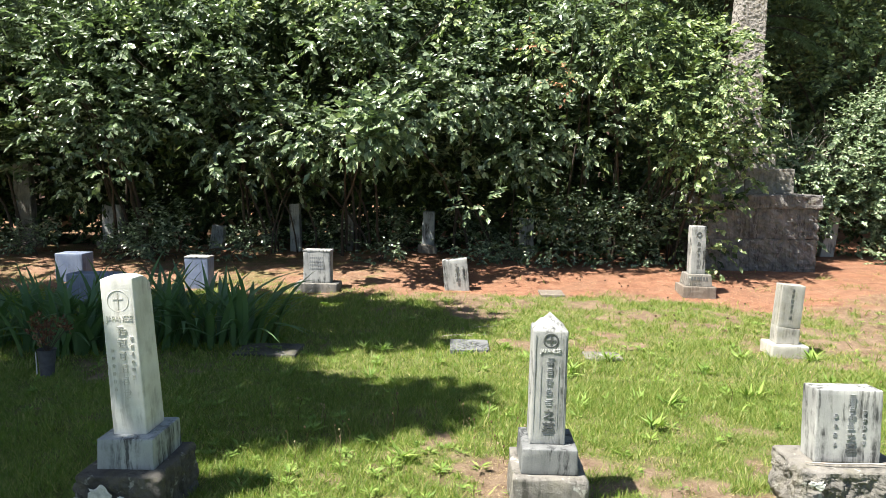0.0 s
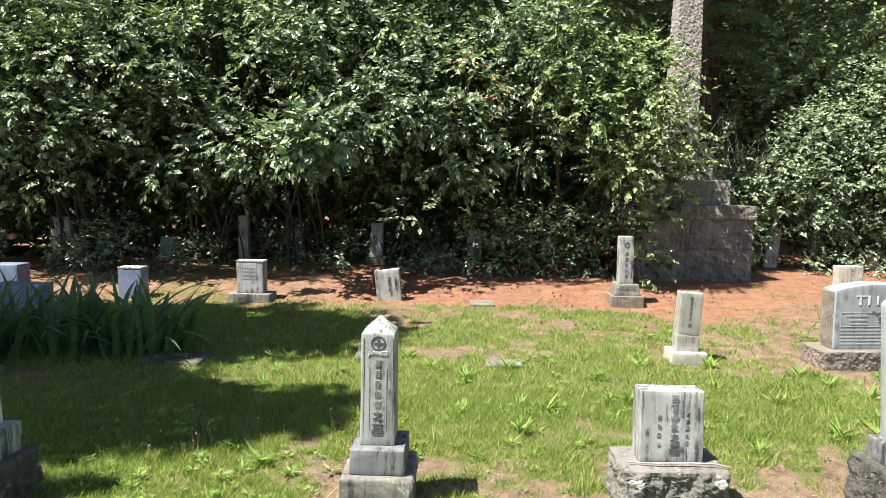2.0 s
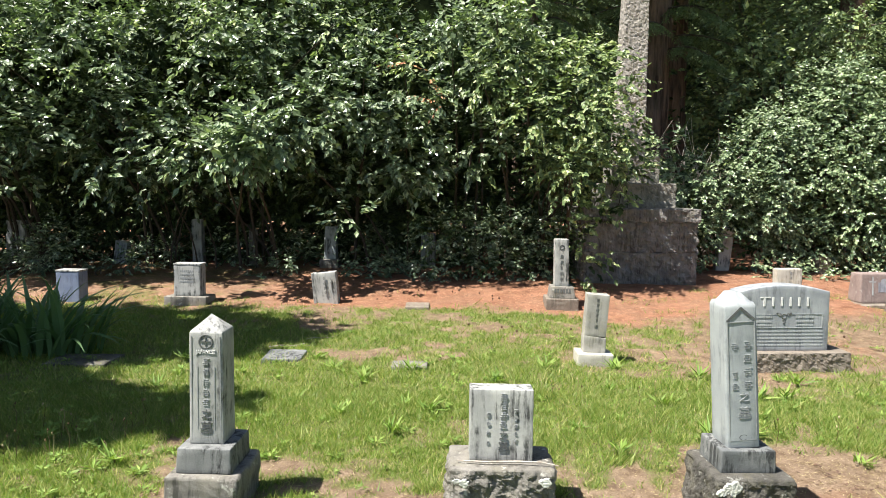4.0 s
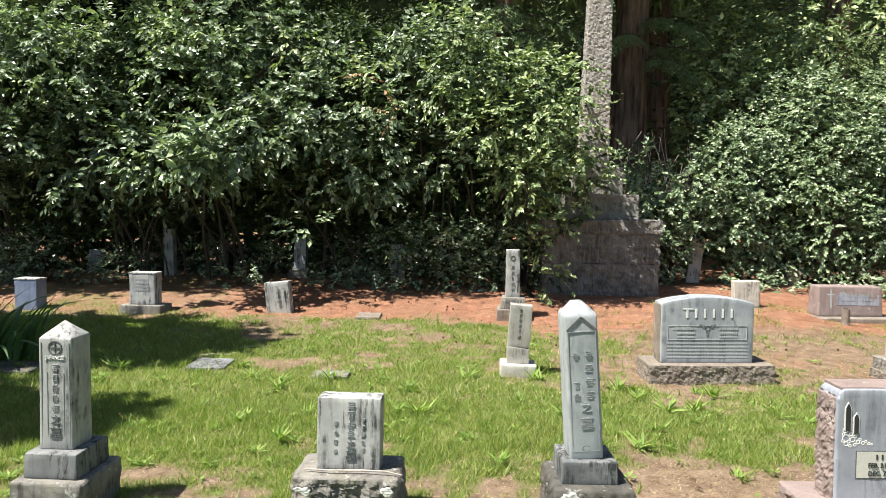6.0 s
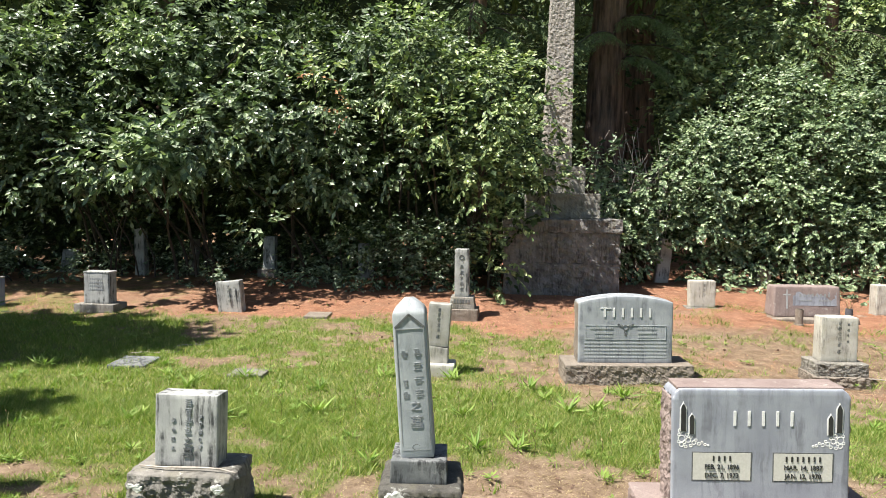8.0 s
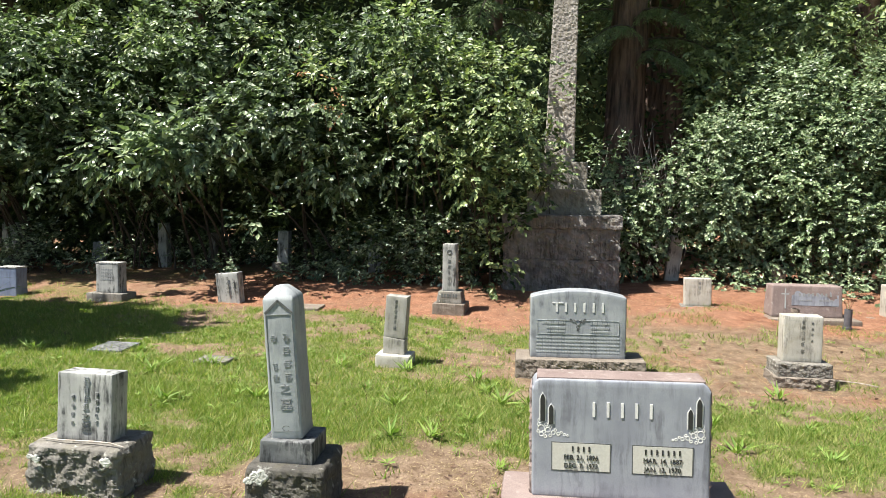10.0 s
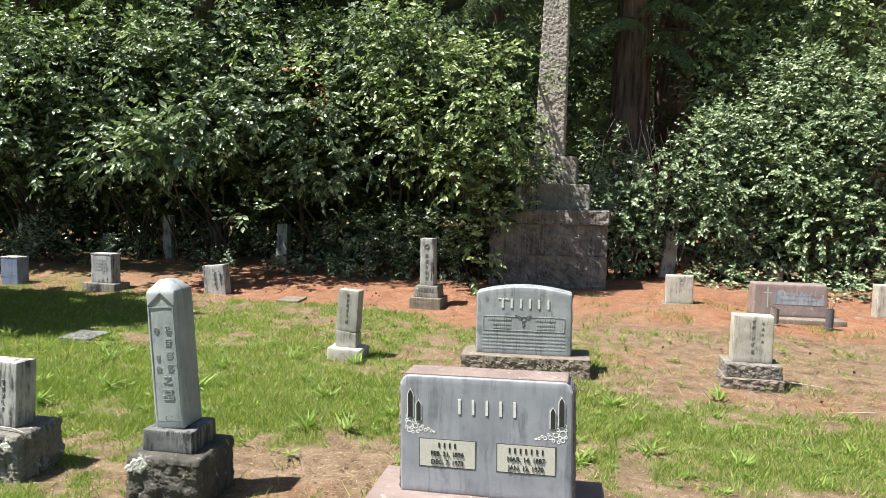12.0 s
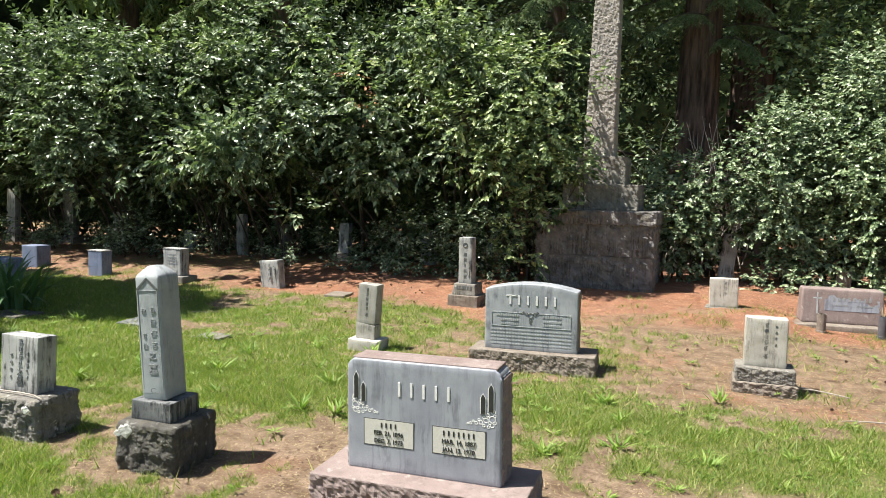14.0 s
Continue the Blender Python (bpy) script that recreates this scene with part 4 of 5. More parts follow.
def conifer(x, y, radius, height, boughs, label, seed, crown_from=7.5, crown_r=3.0, lean=0.0):
    r = np.random.default_rng(seed)
    ob = thing("conifer_tree", pose(x, y, ground_z(x, y)), label, "tree", "conifers")
    zs, seg = np.concatenate(([-0.1, 0.15, 0.4], np.linspace(0.8, 7, 26), np.linspace(7.6, height, 10))), 48
    V = []
    for z in zs:
        rad = radius * (1 - 0.75 * z / height) * (1 + 0.35 * math.exp(-max(z, 0) * 1.6))
        for k in range(seg):
            a = 2 * math.pi * k / seg
            q = Vector((math.cos(a) * 3.2, math.sin(a) * 3.2, z * 0.55 + seed))
            rr = rad * (1 + 0.09 * noise.noise(q * 2.3) + 0.05 * noise.noise(q * 5.0))
            V.append((rr * math.cos(a) + lean * z, rr * math.sin(a), z))
    i = np.arange((len(zs) - 1) * seg)
    F = np.stack((i, (i // seg) * seg + (i + 1) % seg, (i // seg) * seg + (i + 1) % seg + seg, i + seg), 1)
    part("trunk", mesh_np("trunk", V, F, CONIFER_BARK, True), CONIFER_BARK, ob)
    pos, al = [], []
    for p0, hd, ln in boughs:
        line, p, a = bough(p0, hd, ln, r)
        tubes("bough", BARK, ob, [line])
        pos, al = np.array(p), np.array(a)
        V, F = leaf_cloud(pos, al, np.tile((0, -0.2, 1.0), (len(pos), 1)) + r.normal(size=pos.shape) * 0.3, r.uniform(0.07, 0.13, len(pos)), r.uniform(0.016, 0.028, len(pos)))
        part("needles", mesh_np("needles", V, F, NEEDLE), NEEDLE, ob)
    lobes = []
    for z in np.arange(crown_from, height, 1.3):
        rad = crown_r * (1 - (z - crown_from) / (height - crown_from) * 0.8)
        for a in np.arange(0, 2 * math.pi, 1.05) + r.uniform(0, 1):
            lobes.append((lean * z + rad * 0.55 * math.cos(a), rad * 0.55 * math.sin(a), z + r.uniform(-0.4, 0.4), rad * 0.5, rad * 0.5, 0.55))
    V, F = sprigs(lobes, 3.0, 0.34, 7, 0.6, seed + 200, front=-2, wide=0.35)
    part("crown", mesh_np("crown", V, F, NEEDLE), NEEDLE, ob)
    return ob


conifer(6.85, 16.2, 0.5, 17, [((0.1, -0.3, 5.2), -2.2, 2.0), ((0.2, -0.2, 5.6), -0.9, 1.7), ((-0.2, 0, 5.7), 3.4, 2.0), ((0.3, -0.3, 4.7), -1.0, 1.5), ((0.4, -0.2, 5.0), -0.5, 1.9)], "tall conifer with furrowed red-brown bark", 3)
conifer(8.05, 19.2, 0.62, 18, [((0, -0.3, 6.3), -1.2, 2.2)], "thick dark conifer standing in the shade", 4, 9.0)
conifer(12.4, 18.4, 0.42, 17, [((-0.3, -0.3, 5.8), -2.3, 3.2), ((-0.2, -0.3, 5.2), -1.9, 3.0), ((-0.3, -0.3, 6.4), -2.8, 3.0), ((0.1, -0.3, 5.6), -1.4, 3.0)], "dark conifer with hanging boughs", 5, 9.5, lean=0.02)
conifer(3.9, 15.2, 0.26, 16, [((0.2, -0.2, 5.1), -1.1, 1.7), ((0.2, -0.2, 4.5), -0.7, 1.5), ((0, -0.2, 5.6), -1.6, 1.9), ((-0.1, -0.2, 5.3), -2.2, 1.9), ((0.2, -0.1, 5.5), -0.3, 1.6), ((0, -0.2, 4.9), -1.7, 1.5), ((0.2, -0.2, 4.2), -0.9, 1.9), ((0.3, -0.2, 3.8), -0.6, 1.7)], "conifer with drooping boughs behind the shrubs", 6)
conifer(-3.2, 15.3, 0.3, 16, [((0, -0.3, 5.9), -1.6, 2.0), ((0, -0.3, 6.6), -1.5, 2.6), ((0.2, -0.3, 6.4), -0.8, 2.4), ((-0.2, -0.3, 6.3), -2.3, 2.4)], "conifer rising behind the tall shrubs", 8)
conifer(-9.5, 16.5, 0.4, 17, [((0, -0.3, 5.6), -1.0, 2.4), ((0, -0.3, 6.3), -1.9, 2.4)], "conifer at the dark edge of the woods", 9)
conifer(15.5, 17.0, 0.4, 17, [((0, -0.3, 5.6), -2.2, 2.4)], "conifer beyond the pale shrubs", 10)


# the tree beside the lawn that shades it; its crown hangs over the ground towards the sun
def shade_tree():
    h = 7.2
    ob = thing("shade_tree", Matrix.Identity(4), "spreading leafy tree that shades the lawn", "tree")
    spots = [(0.3, 8.15, 0.5), (-0.7, 8.4, 0.6), (-1.9, 8.5, 0.6), (-3.6, 6.2, 2.3), (-5.6, 5.0, 2.2), (-5.8, 7.6, 2.0), (-1.7, 7.6, 1.25), (-0.5, 7.5, 0.8), (0.35, 7.3, 0.5), (0.75, 7.8, 0.3), (-1.9, 4.7, 1.1), (-0.9, 4.95, 0.62), (-0.25, 4.95, 0.5), (0.3, 4.9, 0.42), (0.7, 5.0, 0.3),
             (-2.0, 3.4, 0.95), (-3.5, 3.5, 1.4), (-1.25, 3.2, 0.58), (-1.4, 4.3, 0.42), (-2.6, 2.2, 1.1), (-1.9, 2.4, 0.6), (-3.3, 8.2, 0.8), (-1.4, 6.2, 0.7), (-7.5, 6.5, 2.0), (-0.6, 3.33, 0.16)]
    lobes = []
    for i, (x, y, rad) in enumerate(spots):
        z = h + 0.5 * math.sin(i * 2.4)
        zz = z - ground_z(x, y)
        lobes.append((x + SUN.x / SUN.z * zz, y + SUN.y / SUN.z * zz, z, rad, rad, rad * 0.45))
    V, F = sprigs(lobes, 26, 0.24, 8, 0.3, 301, front=-2)
    part("crown", mesh_np("crown", V, F, LEAF), LEAF, ob)
    root = np.array((-8.6, 4.4, ground_z(-8.6, 4.4) - 0.1))
    fork = root + np.array((0.2, 0.0, 4.2))
    lines = [([root, root + (fork - root) * 0.5 + np.array((0.1, 0.05, 0)), fork], [0.34, 0.27, 0.22])]
    for l in lobes:
        end = np.array(l[:3])
        mid = (fork + end) / 2 + np.array((0, 0, 0.5))
        lines.append(([fork - np.array((0, 0, 0.2)), mid, end], [0.13, 0.07, 0.02]))
    tubes("trunk", BARK, ob, lines, 10, 0.1)


shade_tree()

# bare twigs in front of the great trunk
twg = thing("dead_twigs", pose(7.0, 14.2, ground_z(7.0, 14.2)), "tangle of bare grey twigs in front of the trunk", "twigs")
r2 = np.random.default_rng(23)
lines = []
for i in range(80):
    p = np.array((r2.uniform(-0.6, 0.9), r2.uniform(-0.4, 0.4), r2.uniform(0, 1.0)))
    d = unit(np.array((r2.uniform(-0.5, 0.6), r2.uniform(-0.4, 0.2), 1.0)))
    pts = [p]
    for k in range(9):
        d = unit(d + r2.normal(size=3) * 0.2 + np.array((0, 0, 0.05)))
        pts.append(pts[-1] + d * r2.uniform(0.14, 0.32))
    lines.append((pts, np.linspace(0.015, 0.004, 10)))
tubes("twig", TWIG, twg, lines, 5)["kind"] = "stuff"


# ---- gravestones ----
def grave(x, y, label, turn=0.0, sink=0.0, roll=-1.1, name="gravestone", tip=0.0):
    """The base point of a stone: the middle of its front foot; local y runs back, z up."""
    return thing(name, pose(x, y, ground_z(x, y) - sink, tip, roll, turn), label, "gravestone", "gravestones")


def glyph_bars(x, z, size, seed, heavy=0.1):
    """Plain short bars that fill one square sign."""
    r = random.Random(seed)
    out, t = [], size * heavy * 0.5
    for k in range(4):
        out.append((x + r.uniform(-0.1, 0.1) * size, z + (k - 1.5) * 0.23 * size, size * r.uniform(0.3, 0.85), t))
    out.append((x + r.uniform(-0.3, -0.1) * size, z - r.uniform(0, 0.12) * size, t, size * r.uniform(0.4, 0.75)))
    out.append((x + r.uniform(0.1, 0.3) * size, z + r.uniform(-0.12, 0.1) * size, t, size * r.uniform(0.35, 0.7)))
    return out


def column_bars(x, tops, size, seed, heavy=0.1):
    return [b for i, z in enumerate(tops) for b in glyph_bars(x, z, size, seed + i, heavy)]


def letters(name, mat, parent, rects, y, thick=0.003, turn=(0, 0, 0)):
    for q in rects:
        bars(name, mat, parent, [q], y, thick=thick, turn=turn)


def word_bars(x, z, n, w, h, gap=0.35):
    """One plain upright bar for each letter of a word."""
    p = w / n
    return [(x - w / 2 + p * (i + 0.5), z, p * (1 - gap), h) for i in range(n)]


def pyramid(ph, cut=1.0):
    return lambda x, y: ph * min(1.0, cut * (1 - max(abs(x), abs(y))))


def lichen_spots(parent, spots, y, seed, mat=None):
    """Round crusts of lichen on a front side."""
    for k, (x, z, rad) in enumerate(spots):
        bm = bmesh.new()
        c = bm.verts.new((x, y - 0.006, z))
        rings = []
        for j in range(1, 6):
            ringv = []
            for i in range(26):
                a = 2 * math.pi * i / 26
                u = Vector((math.cos(a), math.sin(a), 0))
                q = rad * 0.9 * j / 5 * (1 + 0.5 * noise.noise(u * 1.3 + Vector((0, 0, seed + k))) + 0.3 * noise.noise(u * 4 + Vector((0, 0, seed - k))))
                up = (0.006 if j < 5 else 0.0) + 0.003 * noise.noise(Vector((q * u.x, q * u.y, seed)) * 120)
                ringv.append(bm.verts.new((x + q * u.x, y - up, z + q * u.y * 0.8)))
            rings.append(ringv)
        for i in range(26):
            bm.faces.new((c, rings[0][i], rings[0][(i + 1) % 26]))
            for j in range(4):
                bm.faces.new((rings[j][i], rings[j + 1][i], rings[j + 1][(i + 1) % 26], rings[j][(i + 1) % 26]))
        bmesh.ops.recalc_face_normals(bm, faces=bm.faces)
        for f in bm.faces:
            if f.normal.y > 0:
                f.normal_flip()
        part("lichen_crust", bm, mat or LICHEN, parent)


# white pillar with the cross, on a dark stepped base
g = grave(-0.738, 3.12, "tall white marble grave pillar with a cross, on a stepped base", 0, 0.05, -2.2)
z0 = 0.27 + 0.05
stone("lower_base", DARKBASE, g, 0.43, 0.46, z0, (-0.02, 0.24, 0), "dark rough lichened base", rough=0.03, r=0.02, n=40, seed=1, rfreq=9)
stone("upper_base", SLATE, g, 0.295, 0.33, 0.16, (-0.01, 0.26, z0 - 0.005), "stained stepped base", r=0.008, amp=0.002, taper=(0.03, 0.03), seed=2)
die = stone("pillar", MARBLE_WHITE, g, 0.175, 0.2, 0.785, (-0.012, 0.265, z0 + 0.152), r=0.006, taper=(0.04, 0.08), top=lambda x, y: 0.05 * (1 - max(0.0, y) ** 2) - 0.02 - 0.03 * max(0.0, abs(x) - 0.55), seed=3, n=24, turn=(0, -2.2, 0))
ring("cross_ring", CUTMARBLE, die, 0, -0.093, 0.69, 0.054, 0.0022)
bars("cross", CUTMARBLE, die, [(0, 0.69, 0.005, 0.08), (0, 0.7, 0.052, 0.005)], -0.0925, thick=0.002)
lettering("lettering", "JAPANESE", 0.043, CUTMARBLE, die, 0, -0.0945, 0.6, 0.72, (-1, 0, 0))
bars("inscription", CUTMARBLE, die, column_bars(0.005, [0.54, 0.475, 0.41, 0.345, 0.28, 0.215], 0.055, 5, 0.12) + column_bars(0.052, [0.5, 0.46, 0.42, 0.38, 0.34, 0.3], 0.022, 20, 0.14) + column_bars(-0.05, [0.44, 0.4, 0.36, 0.32, 0.28, 0.24], 0.022, 40, 0.14), -0.0975, thick=0.002)["kind"] = "stuff"
lichen_spots(g, [(-0.09, 0.24, 0.06), (-0.2, 0.2, 0.035), (0.02, 0.21, 0.03)], -0.02, 4)

# grey pillar with the ringed cross
g = grave(1.375, 3.33, "slim grey marble grave pillar with a ringed cross", 0.5, 0.04, -0.6)
zb = 0.05 - ground_z(1.375, 3.33) + 0.04
stone("lower_base", CONCRETE, g, 0.38, 0.42, zb - 0.005, (0, 0.21, 0), rough=0.018, r=0.015, n=14, seed=11)
stone("upper_base", SLATE_DARK, g, 0.295, 0.32, 0.135, (0, 0.21, zb - 0.005), "streaked stepped base", r=0.008, amp=0.002, taper=(0.04, 0.04), seed=12)
die = stone("pillar", MARBLE, g, 0.183, 0.185, 0.6, (-0.008, 0.215, zb + 0.13), r=0.007, taper=(0.03, 0.03), top=pyramid(0.085), seed=13, n=14)
ring("cross_ring", INK, die, 0.0, -0.0905, 0.552, 0.035, 0.005)
bars("cross", INK, die, [(0, 0.552, 0.006, 0.05), (0, 0.552, 0.05, 0.006)], -0.0905, thick=0.003)
lettering("lettering", "JAPANESE", 0.03, PALECUT, die, 0, -0.0925, 0.497, 0.8)
bars("inscription", GREYCUT, die, column_bars(0.0, [0.445, 0.39, 0.335, 0.28, 0.225], 0.045, 60, 0.11), -0.0925, thick=0.0025)["kind"] = "stuff"
lettering("lettering", "之", 0.055, INK, die, 0, -0.0935, 0.16)
lettering("lettering", "墓", 0.07, INK, die, 0, -0.0935, 0.085)
bars("panel_edge", GREYCUT, die, [(-0.076, 0.3, 0.004, 0.56), (0.076, 0.3, 0.004, 0.56), (-0.045, 0.25, 0.004, 0.34), (0.045, 0.25, 0.004, 0.34)], -0.091, thick=0.0025)

# low square stone on a hewn block
g = grave(2.935, 3.415, "low square weathered marble stone on a hewn block", 1.5, 0.05, -0.8)
zb = 0.125 - ground_z(2.935, 3.415) + 0.05
stone("base", CONCRETE, g, 0.57, 0.36, zb, (0, 0.18, 0), "hewn lichened base", rough=0.034, r=0.03, n=54, seed=21, rfreq=8)
die = stone("die", MARBLE, g, 0.338, 0.15, 0.385, (0.0, 0.185, zb - 0.003), r=0.006, taper=(-0.01, 0.02), seed=22, n=16, turn=(-3, 0, 0))
bars("inscription", GREYCUT, die, column_bars(0.012, [0.345, 0.295, 0.245, 0.195], 0.05, 80, 0.1) + column_bars(0.078, [0.27, 0.23, 0.19, 0.15, 0.11], 0.026, 90, 0.14) + column_bars(-0.07, [0.25, 0.2, 0.15, 0.1], 0.026, 100, 0.14), -0.0765, thick=0.0025)["kind"] = "stuff"
lettering("lettering", "之", 0.05, INK, die, 0.012, -0.0785, 0.135)
lettering("lettering", "墓", 0.06, INK, die, 0.012, -0.0785, 0.075)
lichen_spots(g, [(-0.2, zb - 0.07, 0.03), (-0.24, zb - 0.06, 0.02), (0.22, zb - 0.06, 0.035)], -0.018, 23)
tw = thing("dry_stalk", pose(2.935, 3.485, 0.14, 0, -1.0, 2), "thin dry stalk lying along the foot of the stone", "twig")
tubes("stalk", TWIG, tw, [([(-0.24, 0.01, 0.0), (-0.1, -0.012, 0.002), (0.08, -0.008, 0.004), (0.2, -0.02, 0.006), (0.29, -0.035, -0.006)], [0.004, 0.006, 0.006, 0.005, 0.003])])

# tall faceted pillar
g = grave(4.205, 3.355, "tall blue-grey grave pillar with cut signs on a lichened base", 4, 0.05, -0.5)
zb = 0.16 - ground_z(4.205, 3.355) + 0.05
stone("lower_base", DARKBASE, g, 0.42, 0.42, zb, (0, 0.2, 0), "dark hewn lichened base", rough=0.024, r=0.03, n=46, seed=31, rfreq=9)
lichen_spots(g, [(-0.13, zb - 0.05, 0.055), (-0.18, zb - 0.07, 0.03)], -0.015, 33)
stone("upper_base", SLATE_DARK, g, 0.29, 0.27, 0.12, (-0.01, 0.2, zb - 0.004), "streaked stepped base", r=0.008, taper=(0.03, 0.03), seed=32, n=14)
die = stone("pillar", PILLARSTONE, g, 0.172, 0.19, 0.745, (-0.018, 0.205, zb + 0.112), r=0.012, n=14, taper=(0.02, 0.03), top=pyramid(0.065, 2.0), seed=34, turn=(0, -4.6, 0))
bars("panel_edge", GREYCUT, die, [(-0.07, 0.37, 0.004, 0.6), (0.07, 0.37, 0.004, 0.6), (0, 0.045, 0.14, 0.004), (0, 0.665, 0.14, 0.004)], -0.0935, thick=0.0025)
for sx in (-1, 1):
    bars("gable_line", INK, die, [(0, 0, 0.1, 0.012)], 0, (sx * 0.036, -0.0935, 0.705), 0.0025, turn=(0, sx * 42, 0))
bars("inscription", GREYCUT, die, column_bars(0.03, [0.545, 0.475, 0.405, 0.335], 0.05, 130, 0.1) + column_bars(-0.035, [0.54, 0.39, 0.33], 0.045, 140, 0.1), -0.0935, thick=0.0025)["kind"] = "stuff"
lettering("lettering", "之", 0.055, GREYCUT, die, 0.008, -0.0955, 0.27)
lettering("lettering", "墓", 0.07, GREYCUT, die, 0.008, -0.0955, 0.185)
ring("rosette", INK, die, 0, -0.094, 0.06, 0.02, 0.003, squash=0.7)

# lilac double stone on a pink base
g = grave(5.905, 3.4, "lilac-grey polished double gravestone on a hewn pink base", 1.5, 0.05, -2.2)
zb = 0.115 - ground_z(5.905, 3.4) + 0.05
stone("base", PINK, g, 1.17, 0.46, zb - 0.022, (0, 0.23, 0), "pink hewn granite base", rough=0.018, r=0.01, n=80, seed=41, rfreq=20)
die = part("die", *(lambda PF: (mesh_np("die", PF[0], PF[1], LILAC, True), LILAC))(rbox(0.866, 0.19, 0.605, r=0.012, n=34, amp=0.0008, taper=(0.0, 0.05), top=lambda x, y: -0.04 * max(0.0, (abs(x) - 0.9) / 0.1) ** 2.2, seed=42)), g)
die.matrix_basis = pose(0, 0.25, zb - 0.025)
P, F = rbox(0.824, 0.176, 0.02, r=0.009, n=26, amp=0.001, seed=43)
P2, F2 = rbox(0.034, 0.172, 0.56, r=0.008, n=44, amp=0.002, rough=0.016, rfreq=22, seed=44)
cap = part("top_face", mesh_np("top_face", P, F, PINK, True), PINK, die, "weathered pink-brown top")
cap.matrix_basis = pose(0, 0.006, 0.593)
for sx in (-1, 1):
    side = part("hewn_side", mesh_np("hewn_side", P2, F2, PINK, False), PINK, die, "hewn speckled pink-grey side")
    side.matrix_basis = pose(sx * 0.424, 0.012, 0.0)


def face_y(z):
    return -0.095 * (1 - 0.05 * z / 0.605) - 0.0005


letters("name_letter", PALECUT, die, word_bars(0.012, 0.457, 5, 0.345, 0.075, 0.82), face_y(0.457), 0.003)
for cx, lines, zz in ((-0.188, ("FEB. 21, 1896", "DEC. 7, 1973"), 0.212), (0.207, ("MAR. 14, 1887", "JAN. 12, 1970"), 0.212)):
    pl = bars("plaque", PLAQUE, die, [(cx, zz, 0.282, 0.138)], face_y(zz), thick=0.0025, label="pale flat name plaque")
    bars("plaque_edge", INK, die, [(cx, zz + 0.072, 0.294, 0.005), (cx, zz - 0.072, 0.294, 0.005), (cx - 0.144, zz, 0.005, 0.14), (cx + 0.144, zz, 0.005, 0.14)], face_y(zz), thick=0.0015)
    n = 4 if cx < 0 else 7
    letters("name_letter", BLACKCUT, pl, word_bars(cx, zz + 0.042, n, 0.027 * n, 0.026, 0.7), face_y(zz) - 0.0035, 0.0012)
    lettering("date_lettering", lines[0], 0.035, BLACKCUT, pl, cx, face_y(zz) - 0.0045, zz - 0.002, 0.88)
    lettering("date_lettering", lines[1], 0.035, BLACKCUT, pl, cx, face_y(zz) - 0.0045, zz - 0.045, 0.88)
for sx in (-1, 1):
    for dx, zt, w, h in ((0.378, 0.46, 0.03, 0.14), (0.336, 0.426, 0.027, 0.1)):
        for nm, mat, grow, yy in (("arch_edge", PALECUT, 0.005, 0.0), ("arch_window", BLACKCUT, 0.0, -0.002)):
            bm = bmesh.new()
            ww, hh = w / 2 * 0.8 + grow, h / 2
            out = [(-ww, -hh), (ww, -hh), (ww, hh * 0.62), (ww * 0.75, hh * 0.8), (ww * 0.35, hh * 0.94), (0, hh + grow * 2), (-ww * 0.35, hh * 0.94), (-ww * 0.75, hh * 0.8), (-ww, hh * 0.62)]
            vs = [bm.verts.new((sx * dx + px, face_y(zt) - 0.003 + yy, zt + pz)) for px, pz in out]
            f = bm.faces.new(vs)
            ex = bmesh.ops.extrude_face_region(bm, geom=[f])
            bmesh.ops.translate(bm, vec=(0, 0.004, 0), verts=[v for v in ex["geom"] if isinstance(v, bmesh.types.BMVert)])
            bmesh.ops.recalc_face_normals(bm, faces=bm.faces)
            part(nm, bm, mat, die)
    for k, (dx, z, rad) in enumerate(((0.372, 0.307, 0.009), (0.34, 0.333, 0.008), (0.315, 0.318, 0.007), (0.398, 0.345, 0.008), (0.285, 0.308, 0.006), (0.255, 0.293, 0.005), (0.4, 0.31, 0.008), (0.365, 0.285, 0.008), (0.34, 0.29, 0.008), (0.385, 0.325, 0.02), (0.352, 0.318, 0.014), (0.39, 0.365, 0.014), (0.325, 0.305, 0.011), (0.3, 0.3, 0.009), (0.385, 0.295, 0.012), (0.27, 0.296, 0.007), (0.36, 0.345, 0.01))):
        z += 0.026
        ring("carved_flower", PALECUT, die, sx * dx, face_y(z), z, rad * 0.85, 0.0022, 14)

# blue-grey stone with a curved top
g = grave(5.78, 6.38, "blue-grey granite gravestone with an arched top on a hewn base", 3.5, 0.04, -1.6)
zb = 0.135 - ground_z(5.78, 6.38) + 0.04
stone("base", GRANITE_TAN, g, 1.17, 0.42, zb, (0, 0.21, 0), "hewn tan granite base", rough=0.018, r=0.008, n=80, seed=51, rfreq=16)
die = stone("die", GRANITE, g, 0.87, 0.22, 0.57, (-0.02, 0.21, zb - 0.003), r=0.01, n=30, amp=0.001, open_top=True, top=lambda x, y: 0.06 * (1 - abs(x) ** 2.0), seed=52)
for sx in (-1, 1):
    stone("hewn_side", GRANITE_TAN, die, 0.03, 0.2, 0.55, (sx * 0.424, 0.004, 0.005), "hewn tan side", rough=0.012, r=0.008, n=14, seed=53)
letters("name_letter", PALECUT, die, word_bars(0.015, 0.475, 6, 0.5, 0.085, 0.78) + [(-0.185, 0.515, 0.1, 0.008)], -0.1115, 0.003)
